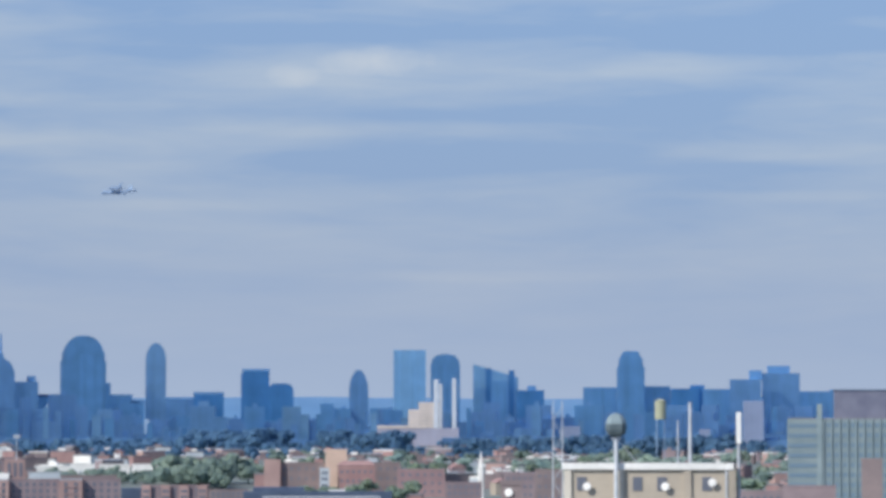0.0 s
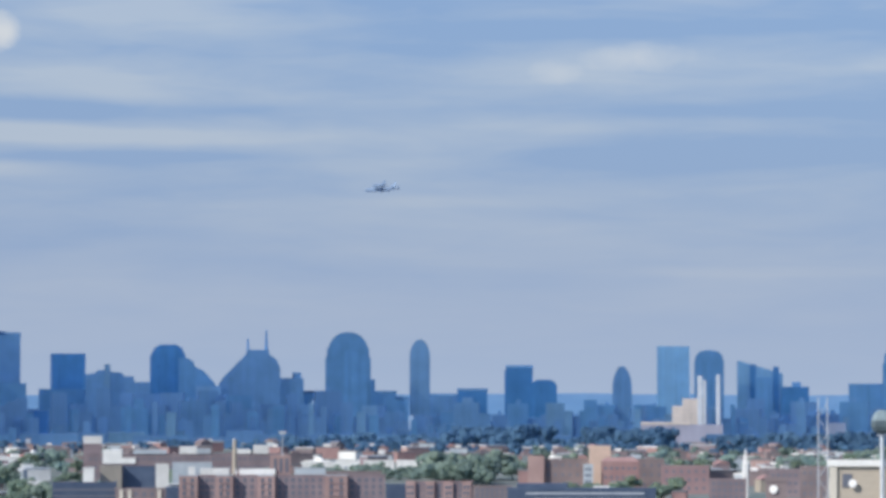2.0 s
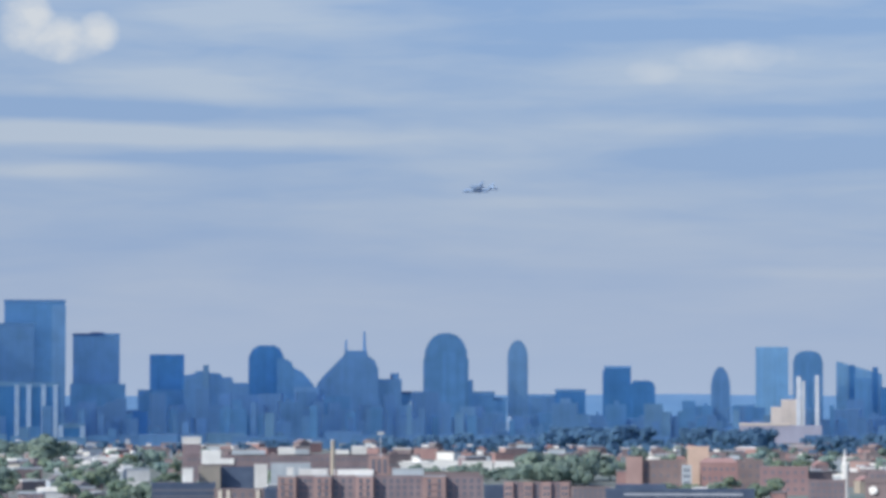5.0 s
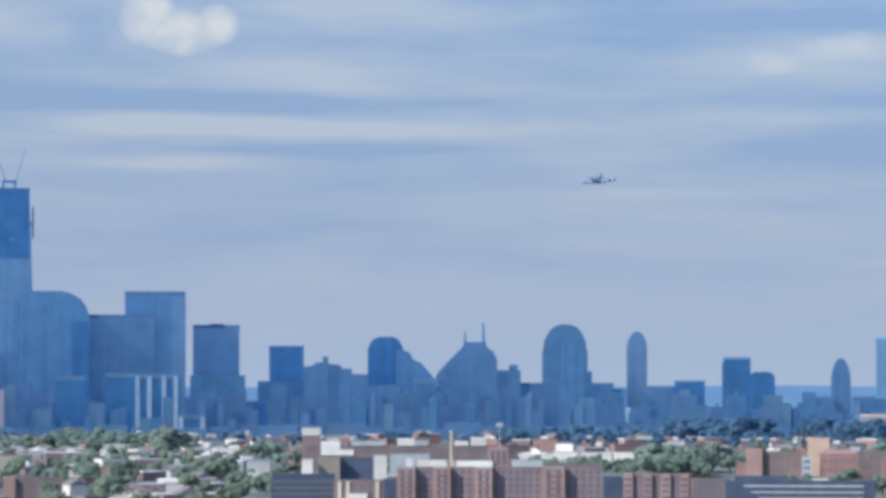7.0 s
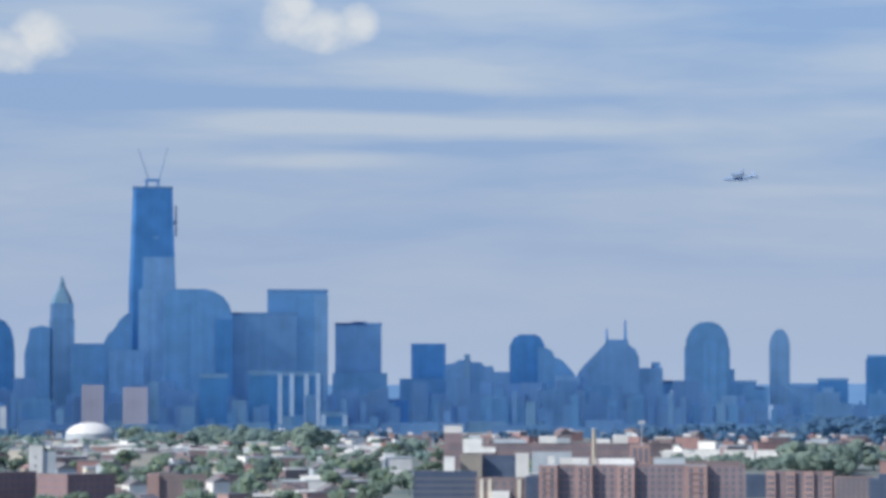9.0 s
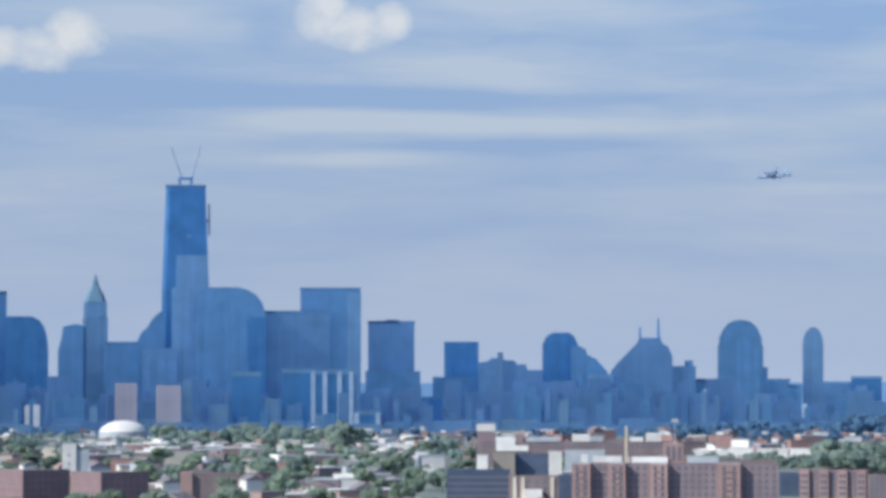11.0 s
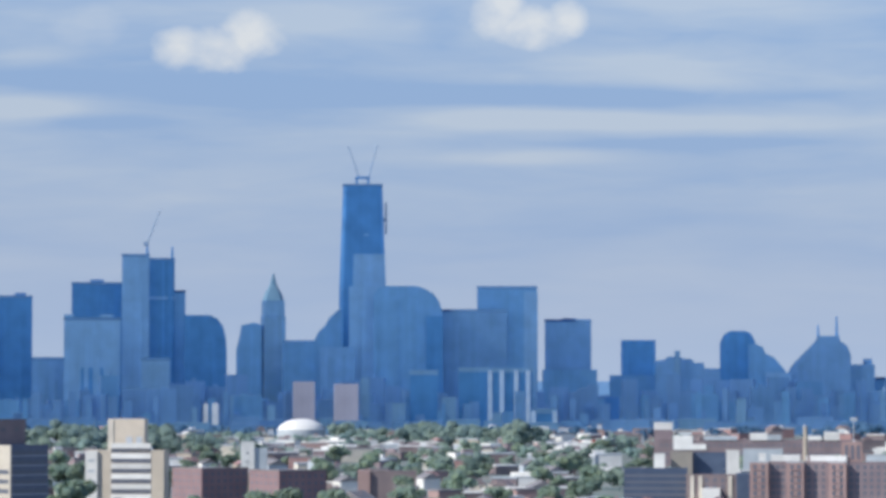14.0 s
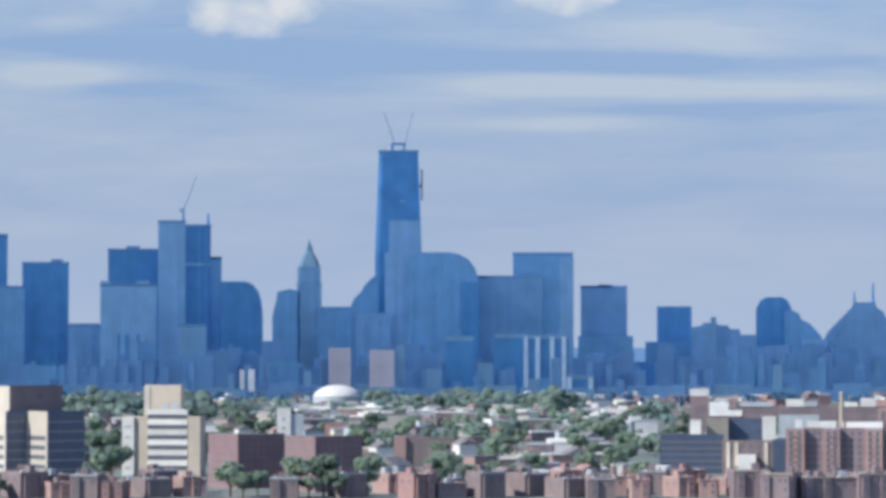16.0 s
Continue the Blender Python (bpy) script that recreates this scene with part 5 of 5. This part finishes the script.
def far_houses():
    """The small houses farther off, which nobody could count: one mesh."""
    mats = [BRICK, WHITE, BRICK_MAUVE, CREAM_WALL, BRICK_BROWN, BRICK_PINK, TAN, GREY, ROOF]
    verts, faces, slots = [], [], []

    def solid(m, x0, x1, y0, y1, z0, z1, slot, ridge=0.0):
        k = len(verts)
        pts = [(x, y, z) for z in (z0, z1) for x, y in ((x0, y0), (x1, y0), (x1, y1), (x0, y1))]
        if ridge:
            mid = (x0 + x1) / 2
            pts[4:] = [(mid - 0.2, y0, z0 + ridge), (mid + 0.2, y0, z0 + ridge), (mid + 0.2, y1, z0 + ridge), (mid - 0.2, y1, z0 + ridge)]
        verts.extend(tuple(m @ Vector(p)) for p in pts)
        for q in ((4, 5, 6, 7), (0, 1, 5, 4), (1, 2, 6, 5), (2, 3, 7, 6), (3, 0, 4, 7)):
            faces.append([k + n for n in q])
            slots.append(slot)

    for i in range(620):
        d = 1850 * (2950 / 1850) ** ((i + HOUSE_RNG.random()) / 620)
        b = HOUSE_RNG.uniform(-17, 17)
        if not free(b, d):
            continue
        m = at(b, d, 0, HOUSE_RNG.choice((28, 20, -30, 10, 0, -8)) + HOUSE_RNG.uniform(-4, 4))
        w, dep, h = HOUSE_RNG.uniform(7, 24), HOUSE_RNG.uniform(9, 14), HOUSE_RNG.uniform(4.5, 9.5)
        slot = HOUSE_RNG.choice((0, 1, 1, 1, 2, 2, 3, 3, 4, 5, 6, 7) if b < -3.5 else (0, 0, 1, 2, 2, 2, 4, 4, 5, 7))
        solid(m, -w / 2, w / 2, -dep / 2, dep / 2, 0, h, slot)
        if w < 12 and HOUSE_RNG.random() < 0.5:
            solid(m, -w / 2 - 0.3, w / 2 + 0.3, -dep / 2 - 0.3, dep / 2 + 0.3, h, h, HOUSE_RNG.choice((0, 4, 8)), w * 0.3)
        else:
            solid(m, -w / 2 - 0.2, w / 2 + 0.2, -dep / 2 - 0.2, dep / 2 + 0.2, h, h + 0.8, HOUSE_RNG.choice((1, 1, 7, 8) if b < -3.5 else (1, 7, 8, 8, 4)))
            if HOUSE_RNG.random() < 0.5:
                solid(m, -w * 0.2, w * 0.1, -1.5, 1.5, h + 0.8, h + 2.8, HOUSE_RNG.choice((1, 2, 4)))
    me = bpy.data.meshes.new("far_houses")
    me.from_pydata(verts, [], faces)
    for m in mats:
        me.materials.append(m)
    me.polygons.foreach_set("material_index", slots)
    tagged(new("far_houses", me), "crowded small brick and white houses far off", "houses", kind="stuff")


def street_trees():
    for b, d, k in ((-10.95, 1140, 1.25), (-10.72, 1132, 1.1), (-10.45, 1150, 1.0), (-9.75, 1138, 1.1), (-9.52, 1128, 1.0), (-9.25, 1142, 1.15), (-9.05, 1130, 0.9),
            (-8.45, 1145, 1.1), (-8.26, 1230, 1.0), (-15.35, 1130, 1.1), (-15.15, 1140, 0.9), (-16.5, 1130, 1.2), (-13.1, 1225, 1.4), (-13.35, 1240, 1.3), (-12.95, 1400, 1.6), (-13.3, 1420, 1.6)):
        plant(NEAR_TREES, b, d, k)
    for i in range(400):
        d = 1185 * (2100 / 1185) ** ((i + TREE_RNG.random()) / 400)
        b = TREE_RNG.uniform(-17, 17)
        if free(b, d):
            plant(NEAR_TREES, b, d, 1.0)


small_houses()
far_houses()
street_trees()
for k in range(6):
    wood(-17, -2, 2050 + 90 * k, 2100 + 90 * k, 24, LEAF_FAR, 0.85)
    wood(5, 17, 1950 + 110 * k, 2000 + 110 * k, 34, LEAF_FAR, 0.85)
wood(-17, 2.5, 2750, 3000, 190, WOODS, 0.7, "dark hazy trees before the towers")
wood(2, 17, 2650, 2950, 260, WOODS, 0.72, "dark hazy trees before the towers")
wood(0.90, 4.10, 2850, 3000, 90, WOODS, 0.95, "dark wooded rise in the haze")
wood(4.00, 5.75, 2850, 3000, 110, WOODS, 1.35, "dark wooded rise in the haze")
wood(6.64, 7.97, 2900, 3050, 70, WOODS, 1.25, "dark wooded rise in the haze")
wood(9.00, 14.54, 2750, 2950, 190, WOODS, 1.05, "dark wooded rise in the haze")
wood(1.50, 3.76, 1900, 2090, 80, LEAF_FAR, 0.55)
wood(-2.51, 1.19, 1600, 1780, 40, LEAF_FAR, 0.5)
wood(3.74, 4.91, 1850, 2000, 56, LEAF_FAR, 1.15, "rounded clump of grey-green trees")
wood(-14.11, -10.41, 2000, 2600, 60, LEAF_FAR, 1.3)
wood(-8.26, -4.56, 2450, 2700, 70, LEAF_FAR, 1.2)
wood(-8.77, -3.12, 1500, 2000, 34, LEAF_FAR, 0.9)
for m in NEAR_TREES + NEAR_HOUSES + FAR_HOUSES + ROW_HOUSES:
    for o in (*m.children_recursive, m):
        bpy.data.objects.remove(o)


# ---- aircraft in the sky ----
def aircraft():
    t = thing("jet_aircraft", at(2.80, 4800, 363.0, -38) @ Matrix.Scale(0.86, 4), "large white jet carrying a winged glider on its back", "aircraft")
    bm = bmesh.new()
    # the nose points to local -x
    rings = []
    for x, r, z in ((-34, 0.4, -0.6), (-32, 1.8, -0.3), (-28, 3.0, 0.2), (-22, 3.4, 0.3), (10, 3.2, 0), (24, 2.2, 0.7), (34, 0.5, 1.6)):
        rings.append([bm.verts.new((x, r * math.cos(6.2832 * i / 14), z + r * math.sin(6.2832 * i / 14))) for i in range(14)])
    for a, c in zip(rings, rings[1:]):
        for i in range(14):
            bm.faces.new((a[i], a[(i + 1) % 14], c[(i + 1) % 14], c[i]))
    bm.faces.new(rings[0])
    bm.faces.new(rings[-1][::-1])
    part("fuselage", bm, HULL, t)
    for s in (-1, 1):
        bm = bmesh.new()
        lo = [bm.verts.new(p) for p in ((-8, s * 2.5, -1.6), (6, s * 2.5, -1.6), (16, s * 29, 1.2), (12.5, s * 29, 1.2))]
        hi = [bm.verts.new(v.co + Vector((0, 0, 0.9))) for v in lo]
        for q in ((0, 1, 2, 3),):
            bm.faces.new([lo[i] for i in q])
            bm.faces.new([hi[i] for i in q[::-1]])
        for i in range(4):
            bm.faces.new((lo[i], lo[(i + 1) % 4], hi[(i + 1) % 4], hi[i]))
        part("wing", bm, HULL_DARK, t)
        for y, x in ((11, -3.5), (20, 2.5)):
            bm = bmesh.new()
            tube(bm, (x - 3, s * y, -2.6), (x + 3, s * y, -2.4), 1.35, 0.9, 12)
            part("engine", bm, HULL_DARK, t)
        bm = bmesh.new()
        tail = [(27, 0.6), (33, 0.6), (35, 10), (32.5, 10)]
        v = [bm.verts.new((x, s * y, 1.4 + y * 0.08)) for x, y in tail]
        w = [bm.verts.new(p.co + Vector((0, 0, 0.5))) for p in v]
        bm.faces.new(v)
        bm.faces.new(w[::-1])
        for i in range(4):
            bm.faces.new((v[i], v[(i + 1) % 4], w[(i + 1) % 4], w[i]))
        part("tailplane", bm, HULL, t)
        part("end_plate", boxed((32, 35.4, s * 10 - 0.2, s * 10 + 0.2, -0.6, 5.6)), HULL, t)
    bm = bmesh.new()
    extrude(bm, [(23, 2), (33.5, 2), (36.5, 11.5), (33, 11.5)], -0.3, 0.3)
    part("fin", bm, HULL_DARK, t)
    bm = bmesh.new()
    tube(bm, (-18, 0, 7.0), (-13, 0, 7.4), 0.6, 2.4, 12)
    tube(bm, (-13, 0, 7.4), (10, 0, 7.6), 2.5, 2.7, 12)
    glider = part("glider", bm, HULL, t, "white winged glider with a dark belly")
    bm = bmesh.new()
    extrude(bm, [(4, 10), (11, 10), (14, 16.5), (10.5, 16.5)], -0.3, 0.3)
    part("glider_fin", bm, HULL, glider)
    for s in (-1, 1):
        bm = bmesh.new()
        v = [bm.verts.new((x, s * y, z)) for z in (5.4, 5.9) for x, y in ((-6, 2), (10, 2), (10, 11.5), (5, 11.5))]
        for q in ((0, 1, 2, 3), (7, 6, 5, 4), (0, 1, 5, 4), (1, 2, 6, 5), (2, 3, 7, 6), (3, 0, 4, 7)):
            bm.faces.new([v[i] for i in q])
        part("glider_wing", bm, HULL_DARK, glider)
    bm = bmesh.new()
    for x in (-12, 4):
        tube(bm, (x, 0, 2.5), (x, 0, 5.4), 0.3, 0.3, 6)
    part("carrier_struts", bm, HULL_DARK, t)


aircraft()
